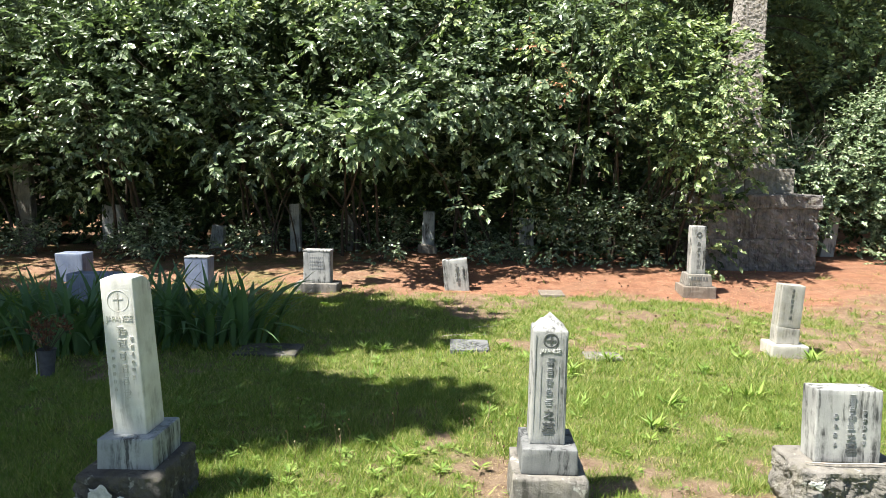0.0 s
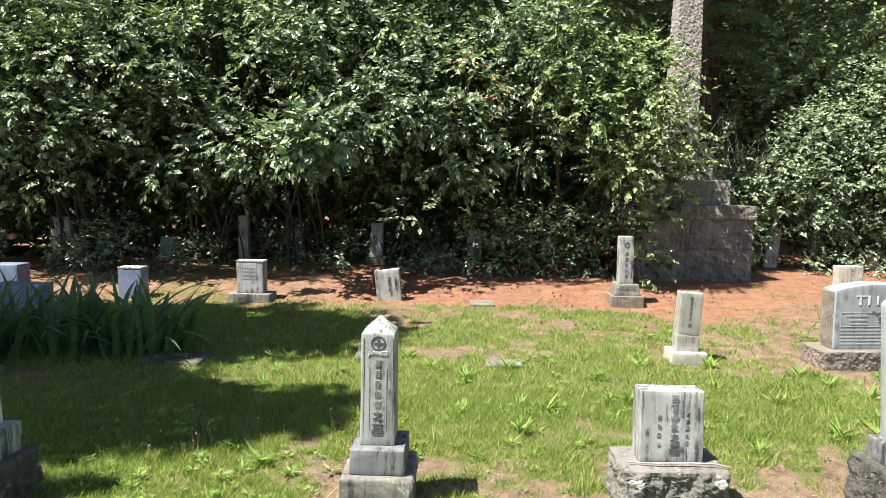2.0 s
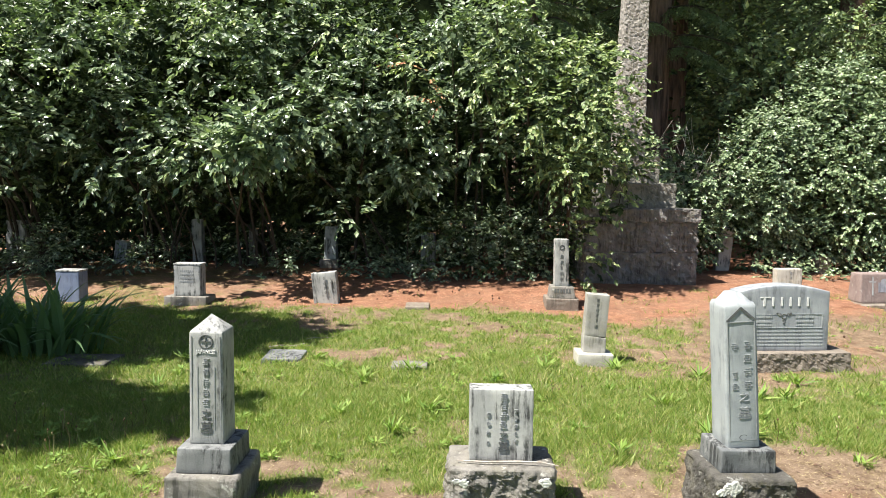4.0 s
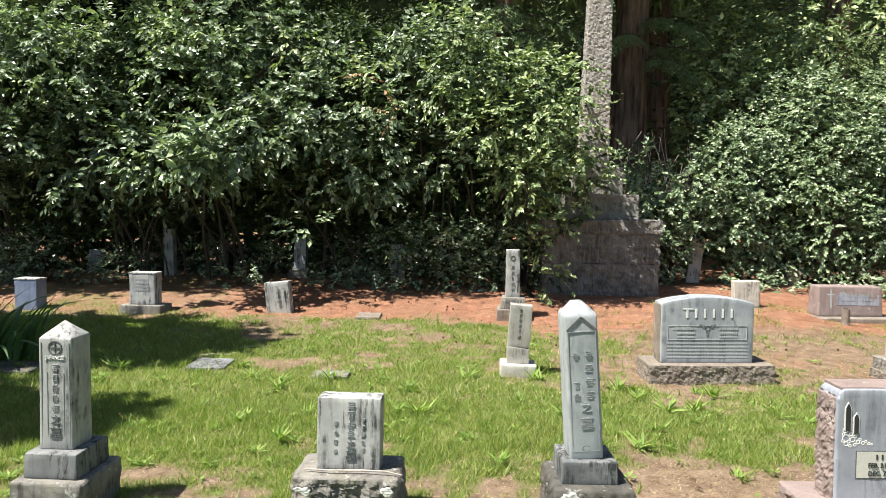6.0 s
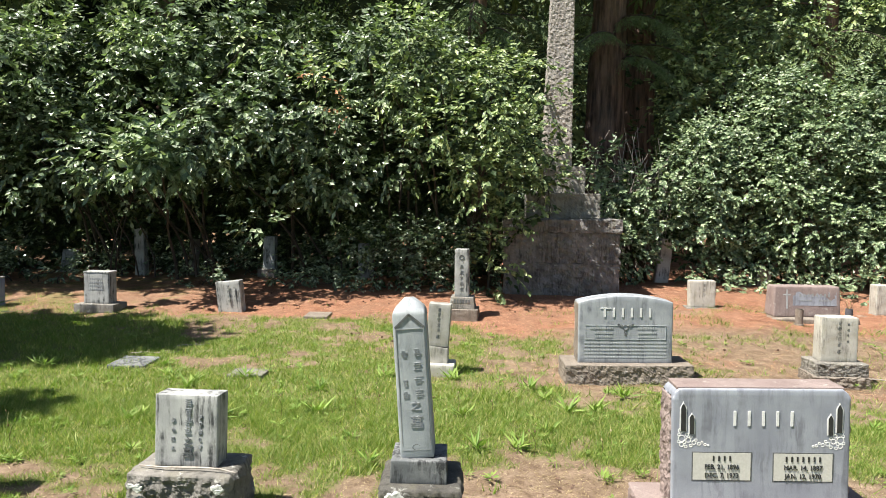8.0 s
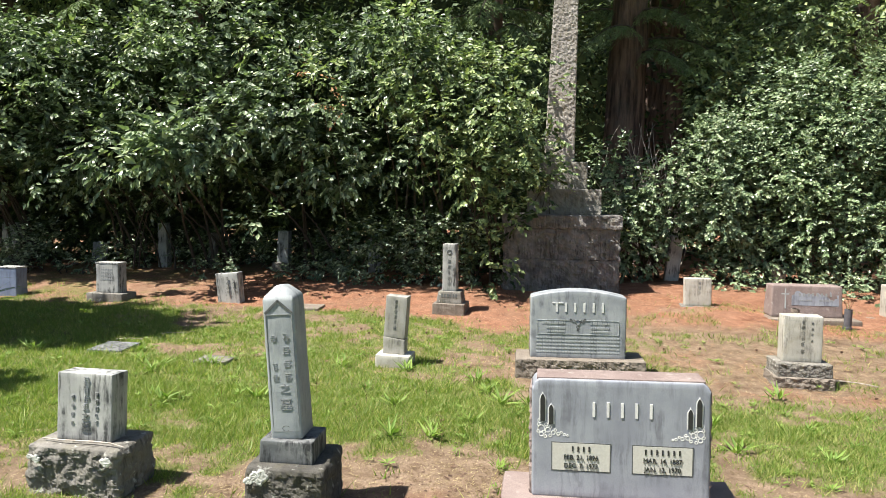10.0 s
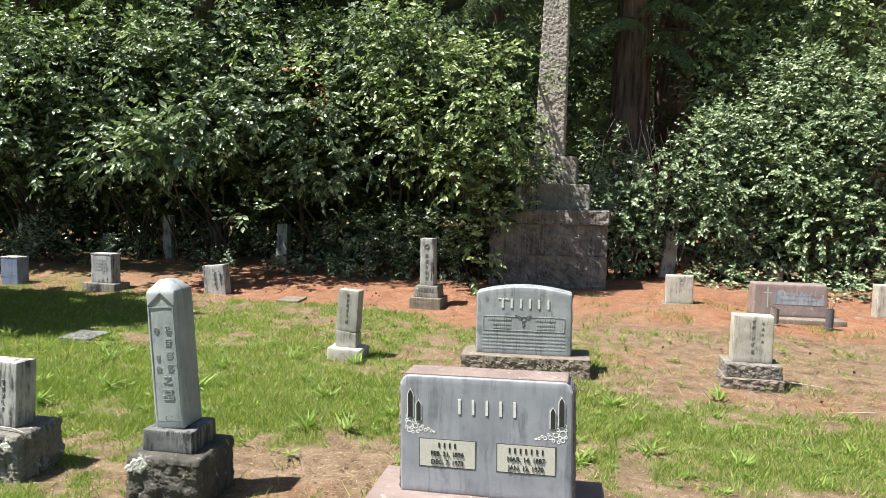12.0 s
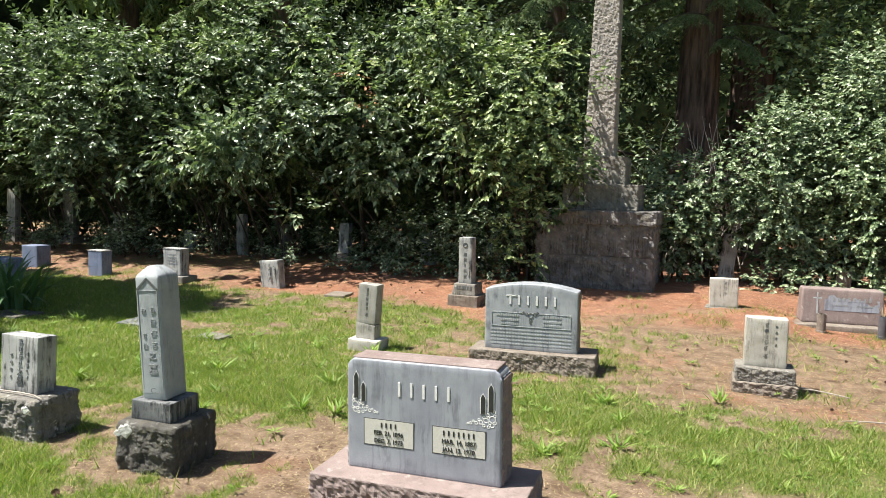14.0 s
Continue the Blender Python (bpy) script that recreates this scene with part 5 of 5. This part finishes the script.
bars("panel_edge", CUTGRANITE, die, [(0.0, 0.355, 0.74, 0.004), (0.0, 0.225, 0.74, 0.004), (-0.37, 0.29, 0.004, 0.13), (0.37, 0.29, 0.004, 0.13)], -0.1115, thick=0.002)
bars("inscription", CUTGRANITE, die, word_bars(-0.22, 0.33, 10, 0.22, 0.022, 0.3) + word_bars(0.2, 0.33, 8, 0.18, 0.022, 0.3) + word_bars(-0.2, 0.285, 9, 0.17, 0.018, 0.3) + word_bars(0.2, 0.285, 9, 0.17, 0.018, 0.3) + word_bars(-0.2, 0.25, 9, 0.17, 0.018, 0.3) + word_bars(0.2, 0.25, 9, 0.17, 0.018, 0.3), -0.1115, thick=0.002)["kind"] = "stuff"
bars("inscription", CUTGRANITE, die, [b for k in range(5) for b in word_bars(0, 0.19 - 0.033 * k, 26, 0.76, 0.011, 0.25)], -0.1115, thick=0.0012)["kind"] = "stuff"
for dx, z, rad in ((0, 0.335, 0.022), (-0.04, 0.35, 0.012), (0.04, 0.35, 0.012), (0, 0.295, 0.012), (-0.065, 0.362, 0.008), (0.065, 0.362, 0.008), (0, 0.268, 0.007)):
    ring("carved_flower", INK, die, dx, -0.112, z, rad, 0.004, 14)

# narrow cracked stone
g = grave(3.985, 6.48, "narrow cracked marble stone on a pale plinth", 0, 0.04, 0.6)
zb = 0.03 - ground_z(3.985, 6.48) + 0.04
stone("plinth", MARBLE_WARM, g, 0.345, 0.28, zb, (0, 0.14, 0), r=0.012, rough=0.006, seed=61)
stone("lower_piece", MARBLE_GREY, g, 0.214, 0.15, 0.16, (-0.005, 0.145, zb - 0.002), r=0.004, top=lambda x, y: -0.012 * x, seed=62)
die = stone("upper_piece", MARBLE_GREY, g, 0.212, 0.148, 0.412, (-0.005, 0.144, zb + 0.16), r=0.004, seed=63, turn=(0, 2.0, 0))
bars("inscription", INK, die, column_bars(0.0, [0.36, 0.31, 0.26, 0.21, 0.16, 0.1], 0.04, 200, 0.09), -0.0745, thick=0.002)["kind"] = "stuff"

# small worn stone on a layered base
g = grave(7.76, 6.61, "small worn white stone on a layered rough base", 0, 0.04, -1.2)
zb = 0.19 - ground_z(7.76, 6.61) + 0.04
stone("lower_base", GRANITE_TAN, g, 0.5, 0.36, zb * 0.5, (0, 0.18, 0), rough=0.02, r=0.012, n=44, seed=71, rfreq=20)
stone("upper_base", CONCRETE, g, 0.47, 0.33, zb * 0.52, (0, 0.18, zb * 0.48), rough=0.016, r=0.012, n=44, seed=72, rfreq=22)
die = stone("die", MARBLE_WARM, g, 0.335, 0.16, 0.425, (0, 0.18, zb - 0.003), r=0.01, amp=0.003, seed=73)
bars("inscription", INK, die, column_bars(0.0, [0.37, 0.32, 0.27, 0.22, 0.17, 0.1], 0.045, 220, 0.08) + column_bars(0.075, [0.36, 0.31, 0.26, 0.2], 0.026, 230, 0.08), -0.08, thick=0.0018)["kind"] = "stuff"

g = grave(7.49, 10.05, "small pale marble stone on a thin dark base", -2, 0.04, -1.2)
zb = 0.175 - ground_z(7.49, 10.05) + 0.04
stone("base", CONCRETE, g, 0.5, 0.32, zb, (0.02, 0.16, 0), rough=0.012, r=0.012, seed=75)
die = stone("die", MARBLE_WARM, g, 0.36, 0.17, 0.39, (0, 0.16, zb - 0.003), r=0.01, amp=0.003, seed=76, turn=(0, -1, 0))
bars("inscription", GREYCUT, die, column_bars(0.02, [0.33, 0.26, 0.19, 0.11], 0.05, 240, 0.08), -0.085, thick=0.0018)["kind"] = "stuff"

# broad reddish stone on a slab
g = grave(8.86, 9.8, "broad low reddish granite gravestone on a pale slab", 3, 0.04, -1.2)
zb = 0.13 - ground_z(8.86, 9.8) + 0.04
stone("slab", GRANITE_TAN, g, 1.25, 0.62, zb, (0, 0.24, 0), "pale concrete slab", r=0.012, amp=0.003, seed=81)
die = stone("die", PINK, g, 0.92, 0.32, 0.43, (0.0, 0.27, zb - 0.003), r=0.02, n=26, taper=(0.03, 0.2), amp=0.002, seed=82)
bars("panel", LILAC, die, [(0.1, 0.25, 0.6, 0.2)], -0.161, thick=0.003, turn=(-5.1, 0, 0), label="pale rough name panel")
letters("name_letter", GREYCUT, die, word_bars(0.1, 0.295, 8, 0.45, 0.045, 0.55) + word_bars(-0.02, 0.22, 7, 0.16, 0.02) + word_bars(0.24, 0.22, 8, 0.18, 0.02), -0.1645, 0.002, turn=(-5.1, 0, 0))
bars("cross", CUTGRANITE, die, [(-0.28, 0.24, 0.016, 0.27), (-0.28, 0.3, 0.1, 0.016)], -0.162, thick=0.004, turn=(-5.1, 0, 0))

g = grave(10.3, 10.3, "pale worn marble stone on a wide concrete slab", 0, 0.04, -1.2)
zb = 0.1 - ground_z(10.3, 10.3) + 0.04
stone("slab", GRANITE_TAN, g, 1.1, 0.62, zb, (0.06, 0.3, 0), "pale concrete slab", r=0.012, amp=0.003, seed=84)
die = stone("die", MARBLE_WARM, g, 0.44, 0.2, 0.46, (0, 0.32, zb - 0.003), r=0.01, amp=0.003, seed=85)
bars("inscription", GREYCUT, die, column_bars(0.02, [0.38, 0.3, 0.22], 0.06, 245, 0.08), -0.1, thick=0.0018)["kind"] = "stuff"

# slim pillar by the shrubs
g = grave(4.06, 9.34, "slim pale marble pillar on a stepped granite base", -1, 0.04, -0.6)
zb = 0.12 - ground_z(4.06, 9.34) + 0.04
stone("lower_base", GRANITE_TAN, g, 0.45, 0.42, zb, (0, 0.21, 0), rough=0.01, r=0.012, seed=91)
ub = stone("upper_base", CONCRETE, g, 0.36, 0.34, 0.165, (0, 0.21, zb - 0.003), r=0.01, taper=(0.12, 0.12), seed=92)
bars("inscription", INK, ub, word_bars(0, 0.09, 6, 0.24, 0.05, 0.4), -0.171, thick=0.003, turn=(-7, 0, 0))["kind"] = "stuff"
die = stone("pillar", MARBLE, g, 0.2, 0.19, 0.66, (-0.01, 0.205, zb + 0.16), r=0.008, taper=(0.04, 0.04), seed=93, turn=(0, -1.0, 0))
bars("inscription", INK, die, column_bars(0.0, [0.42, 0.34, 0.26, 0.18, 0.1], 0.06, 260, 0.1), -0.094, thick=0.002)["kind"] = "stuff"
ring("carved_flower", INK, die, 0, -0.094, 0.55, 0.03, 0.008, 14)

g = grave(-1.245, 9.36, "square grey marble stone on a low base, part shaded", -1, 0.04, -1.0)
zb = -0.035 - ground_z(-1.245, 9.36) + 0.04
stone("base", CONCRETE, g, 0.61, 0.36, zb, (0, 0.18, 0), rough=0.008, r=0.012, seed=95)
die = stone("die", MARBLE, g, 0.385, 0.2, 0.46, (0, 0.18, zb - 0.003), r=0.01, seed=96)
stone("rim", MARBLE, die, 0.4, 0.21, 0.03, (0, 0, 0.44), r=0.008, seed=97)
bars("inscription", GREYCUT, die, [b for k in range(4) for b in word_bars(0, 0.36 - 0.05 * k, 7, 0.2, 0.025, 0.3)], -0.1, thick=0.002)["kind"] = "stuff"

g = grave(0.755, 9.45, "small leaning marble stone set in the needles", 1, 0.08, -6.5)
die = stone("die", MARBLE, g, 0.35, 0.17, 0.55, (0, 0.1, 0), r=0.01, amp=0.003, seed=98)
bars("inscription", INK, die, column_bars(0.01, [0.47, 0.4, 0.33, 0.26], 0.055, 280, 0.1) + column_bars(0.1, [0.45, 0.4, 0.33], 0.03, 290, 0.1), -0.1, thick=0.002)["kind"] = "stuff"

g = grave(-2.96, 9.36, "square blue-grey stone beside the iris clump", -2, 0.04, -1.0)
die = stone("die", BLUESTONE, g, 0.345, 0.22, 0.5, (0, 0.15, 0), "streaked blue-grey die", r=0.012, amp=0.003, seed=99)
stone("rim", MARBLE, die, 0.36, 0.235, 0.025, (0, 0, 0.485), r=0.008, seed=100)
g = grave(-5.0, 9.7, "small dark blue stone in the shade", 0, 0.04, -1.0)
stone("die", BLUESTONE, g, 0.42, 0.3, 0.45, (0, 0.15, 0), r=0.012, amp=0.003, seed=101)
g = grave(-3.75, 8.1, "dark blue polished block behind the irises", -1, 0.04, -1.0)
stone("die", BLUESTONE, g, 0.62, 0.3, 0.46, (0, 0.15, 0), r=0.012, amp=0.001, seed=102)


# stones in the shade of the shrubs
for x, y, w, top, roll, mat, base in ((-6.05, 12.75, 0.4, 0.76, -1, MARBLE, 0.52), (-2.45, 12.7, 0.2, 0.89, -2, MARBLE, 0), (0.08, 12.85, 0.24, 0.82, 0, SLATE, 0.36), (1.97, 12.95, 0.29, 0.74, -1, SLATE, 0), (-1.45, 12.8, 0.14, 0.72, 2, CONCRETE, 0),
                                      (-4.05, 12.8, 0.25, 0.42, 6, SLATE, 0), (7.55, 12.85, 0.25, 1.03, 5, MARBLE, 0), (9.32, 12.6, 0.2, 0.56, 0, CONCRETE, 0), (-7.9, 12.9, 0.34, 1.5, -2, CONCRETE, 0.55), (-9.6, 12.6, 0.32, 1.2, 1, MARBLE, 0)):
    g = grave(x, y, "old grey stone standing in the shade under the shrubs", 0, 0.05, roll)
    gz = ground_z(x, y) - 0.05
    if base:
        stone("base", CONCRETE, g, base, 0.4, 0.2, (0, 0.2, 0), rough=0.015, seed=int(x * 7))
    stone("die", mat, g, w, 0.18, top - gz - (0.195 if base else 0), (0, 0.2, 0.195 if base else 0), r=0.012, amp=0.004, taper=(0.06, 0.05), seed=int(x * 5 + 3))

# flat markers
for x, y, w, d, up, tip, mat, label in ((0.94, 6.57, 0.38, 0.36, 0.05, 2, SLATE_DARK, "flat grey marker tilted out of the turf"), (2.2, 6.36, 0.34, 0.26, 0.03, 0, CONCRETE, "pale flat marker sunk level with the lawn"), (-1.0, 6.4, 0.6, 0.42, 0.012, 0, DARKBASE, "flat dark marker in the shaded grass"),
                                        (2.05, 9.38, 0.33, 0.34, 0.05, 2, GRANITE_TAN, "pale flat marker among the needles")):
    ob = new("flat_marker", None)
    ob.matrix_world = pose(x, y, ground_z(x, y) - 0.05, tip, -1, 2)
    tagged(ob, label, "grave marker", "flat markers")
    stone("slab", mat, ob, w, d, 0.05 + up, r=0.008, amp=0.003, seed=int(x * 11))


# ---- the stone monument ----
def monument():
    x0, y0 = 5.57, 11.19
    gz = ground_z(x0, y0)
    g = thing("stone_monument", pose(x0, y0, gz - 0.08, 0, -1.0, 0), "tall hewn grey stone shaft on a massive stepped pedestal", "monument")
    top = 1.37 - gz + 0.08
    zz, k, body = 0.0, 0, top - 0.22
    for h, widths in ((body * 0.55, (0.78, 1.06)), (body * 0.45, (1.14, 0.7))):
        x = -0.92
        for w in widths:
            stone("pedestal_block", HEWN, g, w - 0.004, 1.8, h - 0.003, (x + w / 2, 0.9, zz), rough=0.05, r=0.012, n=60, seed=301 + k, rfreq=7)
            x += w
            k += 1
        zz += h
    stone("coping", HEWN, g, 1.9, 1.88, 0.22, (0, 0.9, zz), rough=0.035, r=0.02, n=64, seed=320, rfreq=8)
    zz = top - 0.004
    stone("lower_step", HEWN_STEP_SHADE, g, 1.2, 1.2, 0.42, (0.03, 0.9, zz), rough=0.025, r=0.02, n=40, seed=321, rfreq=9)
    zz += 0.416
    stone("upper_step", HEWN_STEP_SHADE, g, 0.8, 0.78, 0.46, (0.0, 0.9, zz), rough=0.018, r=0.015, n=34, seed=322, rfreq=9)
    zz += 0.455
    P, F = rbox(0.5, 0.5, 4.6, r=0.02, n=210, amp=0.003, rough=0.022, rfreq=15, taper=(0.36, 0.36), seed=323)
    sh = part("shaft", mesh_np("shaft", P, F, HEWN_PALE, False), HEWN_PALE, g, "hewn tapering shaft")
    sh.matrix_basis = pose(-0.07, 0.9, zz, 0, 1.0, 0)
    for sx in (-1, 1):
        e = stone("corner_bead", HEWN_PALE, sh, 0.03, 0.03, 4.5, (sx * 0.222, -0.222, 0.02), r=0.012, n=40, amp=0.002, seed=330)
        e.matrix_basis = pose(sx * 0.222, -0.222, 0.02, -1.25, -sx * 1.25, 0)
    for a in range(5):
        ang = a * 2 * math.pi / 5 + 0.3
        ring("rosette_petal", HEWN_PALE, sh, 0.055 * math.cos(ang), -0.19, 2.62 + 0.055 * math.sin(ang), 0.032, 0.014, 16)
    ring("rosette_heart", HEWN_PALE, sh, 0, -0.19, 2.62, 0.016, 0.012, 14)


monument()


# ---- irises ----
def sword_leaf(length, width, bend, seed):
    r = random.Random(seed)
    V, n = [], 8
    for i in range(n + 1):
        t = i / n
        w = width * (1 - t ** 2.5) * (0.75 + 0.5 * math.sin(min(1, t * 1.6) * math.pi / 2)) * 0.5
        x = bend * length * t ** 2.2
        z = length * (t - 0.42 * bend * t ** 3)
        V += [(x, -w, z), (x + 0.004 * (1 - t), 0, z), (x, w, z)]
    F = []
    for i in range(n):
        b = i * 3
        F += [(b, b + 3, b + 4, b + 1), (b + 1, b + 4, b + 5, b + 2)]
    return mesh_np("leaf", V, F, IRIS, True)


LEAVES = [sword_leaf(0.74, 0.045, 0.12, 1), sword_leaf(0.8, 0.045, 0.3, 2), sword_leaf(0.68, 0.05, 0.5, 3), sword_leaf(0.84, 0.042, 0.75, 4), sword_leaf(0.56, 0.045, 0.95, 5), sword_leaf(0.62, 0.05, 0.2, 6)]


def iris_clump(x, y, n, spread, seed, scale=1.0):
    r = random.Random(seed)
    ob = thing("iris_clump", pose(x, y, ground_z(x, y)), "clump of long green sword-shaped iris leaves in the shade", "plant", "iris clumps")
    for i in range(n):
        a, q = r.uniform(0, 2 * math.pi), spread * math.sqrt(r.random())
        lf = part("leaf", LEAVES[r.choice((0, 1, 1, 2, 2, 3, 4, 5))], IRIS, ob)
        s = scale * r.uniform(0.75, 1.12)
        lf.matrix_basis = pose(q * math.cos(a), q * math.sin(a) * 0.75, -0.02, r.uniform(-9, 9), r.uniform(-4, 16) + 20 * q, math.degrees(a) + r.uniform(-50, 50)) @ Matrix.Scale(s, 4)
    return ob


for i, (x, y, n, sp) in enumerate(((-3.35, 6.5, 40, 0.36), (-2.95, 6.15, 38, 0.34), (-2.55, 6.6, 32, 0.32), (-2.2, 6.45, 34, 0.3), (-1.85, 6.75, 44, 0.34), (-1.55, 6.6, 40, 0.3), (-3.9, 6.3, 36, 0.36), (-1.3, 6.7, 36, 0.28), (-2.7, 6.2, 30, 0.3))):
    iris_clump(x, y, n, sp, 400 + i, 1.2)

# vase of dried flowers
vs = thing("flower_vase", pose(-2.6, 5.44, ground_z(-2.6, 5.44)), "dark metal grave vase with a bunch of dried flowers", "vase")
V, F = tube_data([(0, 0, 0), (0, 0, 0.03), (0, 0, 0.12), (0, 0, 0.22), (0, 0, 0.235)], [0.05, 0.056, 0.062, 0.072, 0.076], 16)
VASE = plain_mat("dull_dark_metal", (0.06, 0.06, 0.07), (0.1, 0.1, 0.11), 20, 0.5)
part("vase", mesh_np("vase", V, F, VASE, True), VASE, vs)
tubes("seam", PALECUT, vs, [([(-0.055, -0.05, 0.0), (-0.06, -0.055, 0.22)], [0.004, 0.004])])
r3 = np.random.default_rng(55)
lines, pos, al = [], [], []
for i in range(26):
    d = unit(np.array((r3.normal() * 0.5, r3.normal() * 0.4, 1.0)))
    ln = r3.uniform(0.15, 0.34)
    lines.append(([np.array((0, 0, 0.18)), np.array((0, 0, 0.2)) + d * ln * 0.5, np.array((0, 0, 0.2)) + d * ln], [0.003, 0.003, 0.002]))
    for k in range(14):
        pos.append(np.array((0, 0, 0.2)) + d * ln + r3.normal(size=3) * 0.012)
        al.append(unit(r3.normal(size=3) + d))
DRIED = leaf_mat("dried_petals", [(0.0, (0.1, 0.05, 0.03)), (1.0, (0.3, 0.2, 0.12)), (0.5, (0.16, 0.08, 0.05)), (0.8, (0.22, 0.12, 0.08))], 0.8, 0.1, 0.1)
tubes("stalks", BARK, vs, lines, 4)
V, F = leaf_cloud(np.array(pos), np.array(al), r3.normal(size=(len(pos), 3)), r3.uniform(0.02, 0.045, len(pos)), r3.uniform(0.012, 0.024, len(pos)))
part("dried_flowers", mesh_np("dried_flowers", V, F, DRIED), DRIED, vs)["kind"] = "stuff"
ring("pale_flower", STRAW, vs, -0.03, -0.1, 0.36, 0.018, 0.008, 14)

# cups in front of the reddish stone
for x, y, rad, h, mat, label in ((8.57, 9.5, 0.05, 0.22, GRANITE_TAN, "plain brown stone flower cup on the needles"), (9.2, 9.5, 0.046, 0.25, VASE, "dark metal flower cup with a few dry stalks")):
    c = thing("flower_cup", pose(x, y, ground_z(x, y)), label, "flower cup", "flower cups")
    V, F = tube_data([(0, 0, -0.01), (0, 0, 0.02), (0, 0, 0.021), (0, 0, h), (0, 0, h), (0, 0, h - 0.04)], [rad * 1.25, rad * 1.25, rad, rad, rad * 0.8, rad * 0.75], 20)
    part("cup", mesh_np("cup", V, F, mat), mat, c)
    if mat is VASE:
        tubes("dry_stalks", STRAW, c, [([(0, 0, h - 0.05), (math.cos(a) * 0.03, math.sin(a) * 0.03, h + 0.04), (math.cos(a) * 0.06, math.sin(a) * 0.05, h + 0.1)], [0.003, 0.003, 0.002]) for a in np.arange(0, 6, 0.9)], 4)


# ---- fallen cones ----
def pine_cone():
    bm = bmesh.new()
    r = random.Random(9)
    for i in range(46):
        t = i / 46
        a = i * 2.4
        rad = 0.02 * math.sin(math.pi * (0.12 + 0.82 * t)) + 0.004
        c = Vector((rad * math.cos(a), rad * math.sin(a), 0.012 + 0.06 * t))
        o, s = Vector((math.cos(a), math.sin(a), 0.45)), Vector((-math.sin(a), math.cos(a), 0))
        vs = [bm.verts.new(c - s * 0.008 - o * 0.012), bm.verts.new(c + s * 0.008 - o * 0.012), bm.verts.new(c + o * 0.014 + s * 0.004), bm.verts.new(c + o * 0.014 - s * 0.004)]
        bm.faces.new(vs)
    return bm


CONE = plain_mat("cone_brown", (0.08, 0.045, 0.03), (0.2, 0.12, 0.08), 60, 0.9)
rc = random.Random(12)
CONE_SPOTS = [(rc.uniform(0.3, 5.0), rc.uniform(8.9, 10.9), rc.uniform(0, 360)) for i in range(46)] + [(rc.uniform(5.2, 9.5), rc.uniform(6.6, 10.5), rc.uniform(0, 360)) for i in range(9)] + [(rc.uniform(2.6, 4.6), rc.uniform(7.9, 9.2), rc.uniform(0, 360)) for i in range(12)]
first = None
for x, y, a in ((4.0, 2.95, 20), (6.75, 4.05, 80), (6.4, 4.55, 10), (3.2, 9.9, 30), (1.6, 9.9, 200), (2.6, 10.3, 120), (0.2, 9.9, 300), (8.2, 6.3, 60), (8.8, 7.4, 10), (7.1, 7.9, 150), (6.7, 9.2, 40), (3.0, 9.3, 70), (9.2, 6.9, 220), (5.3, 9.6, 130), (4.9, 10.2, 250)) + tuple(CONE_SPOTS):
    m = pose(x, y, ground_z(x, y) + 0.012, 78, 0, a) @ Matrix.Scale(0.62, 4)
    if first is None:
        first = tagged(part("pine_cone", pine_cone(), CONE, None), "small brown fallen cone on the ground", "cone", "fallen cones")
        first.matrix_world = m
    else:
        copy_thing(first, m)

# fallen sticks
for x, y, a, ln in ((8.55, 6.1, 200, 0.4), (8.4, 6.7, 160, 0.5), (0.65, 7.0, 10, 0.5), (7.0, 3.9, 20, 0.35), (0.95, 7.35, 30, 0.4)):
    s = thing("fallen_stick", pose(x, y, ground_z(x, y) + 0.015, 0, 0, a), "thin dry fallen stick on the ground", "stick", "fallen sticks")
    tubes("stick", TWIG, s, [([(0, 0, 0), (ln * 0.3, 0.02, 0.012), (ln * 0.65, -0.01, 0.006), (ln, 0.03, 0.012)], [0.006, 0.006, 0.004, 0.002]), ([(ln * 0.5, 0.0, 0.008), (ln * 0.75, 0.09, 0.015)], [0.004, 0.002])], 5)
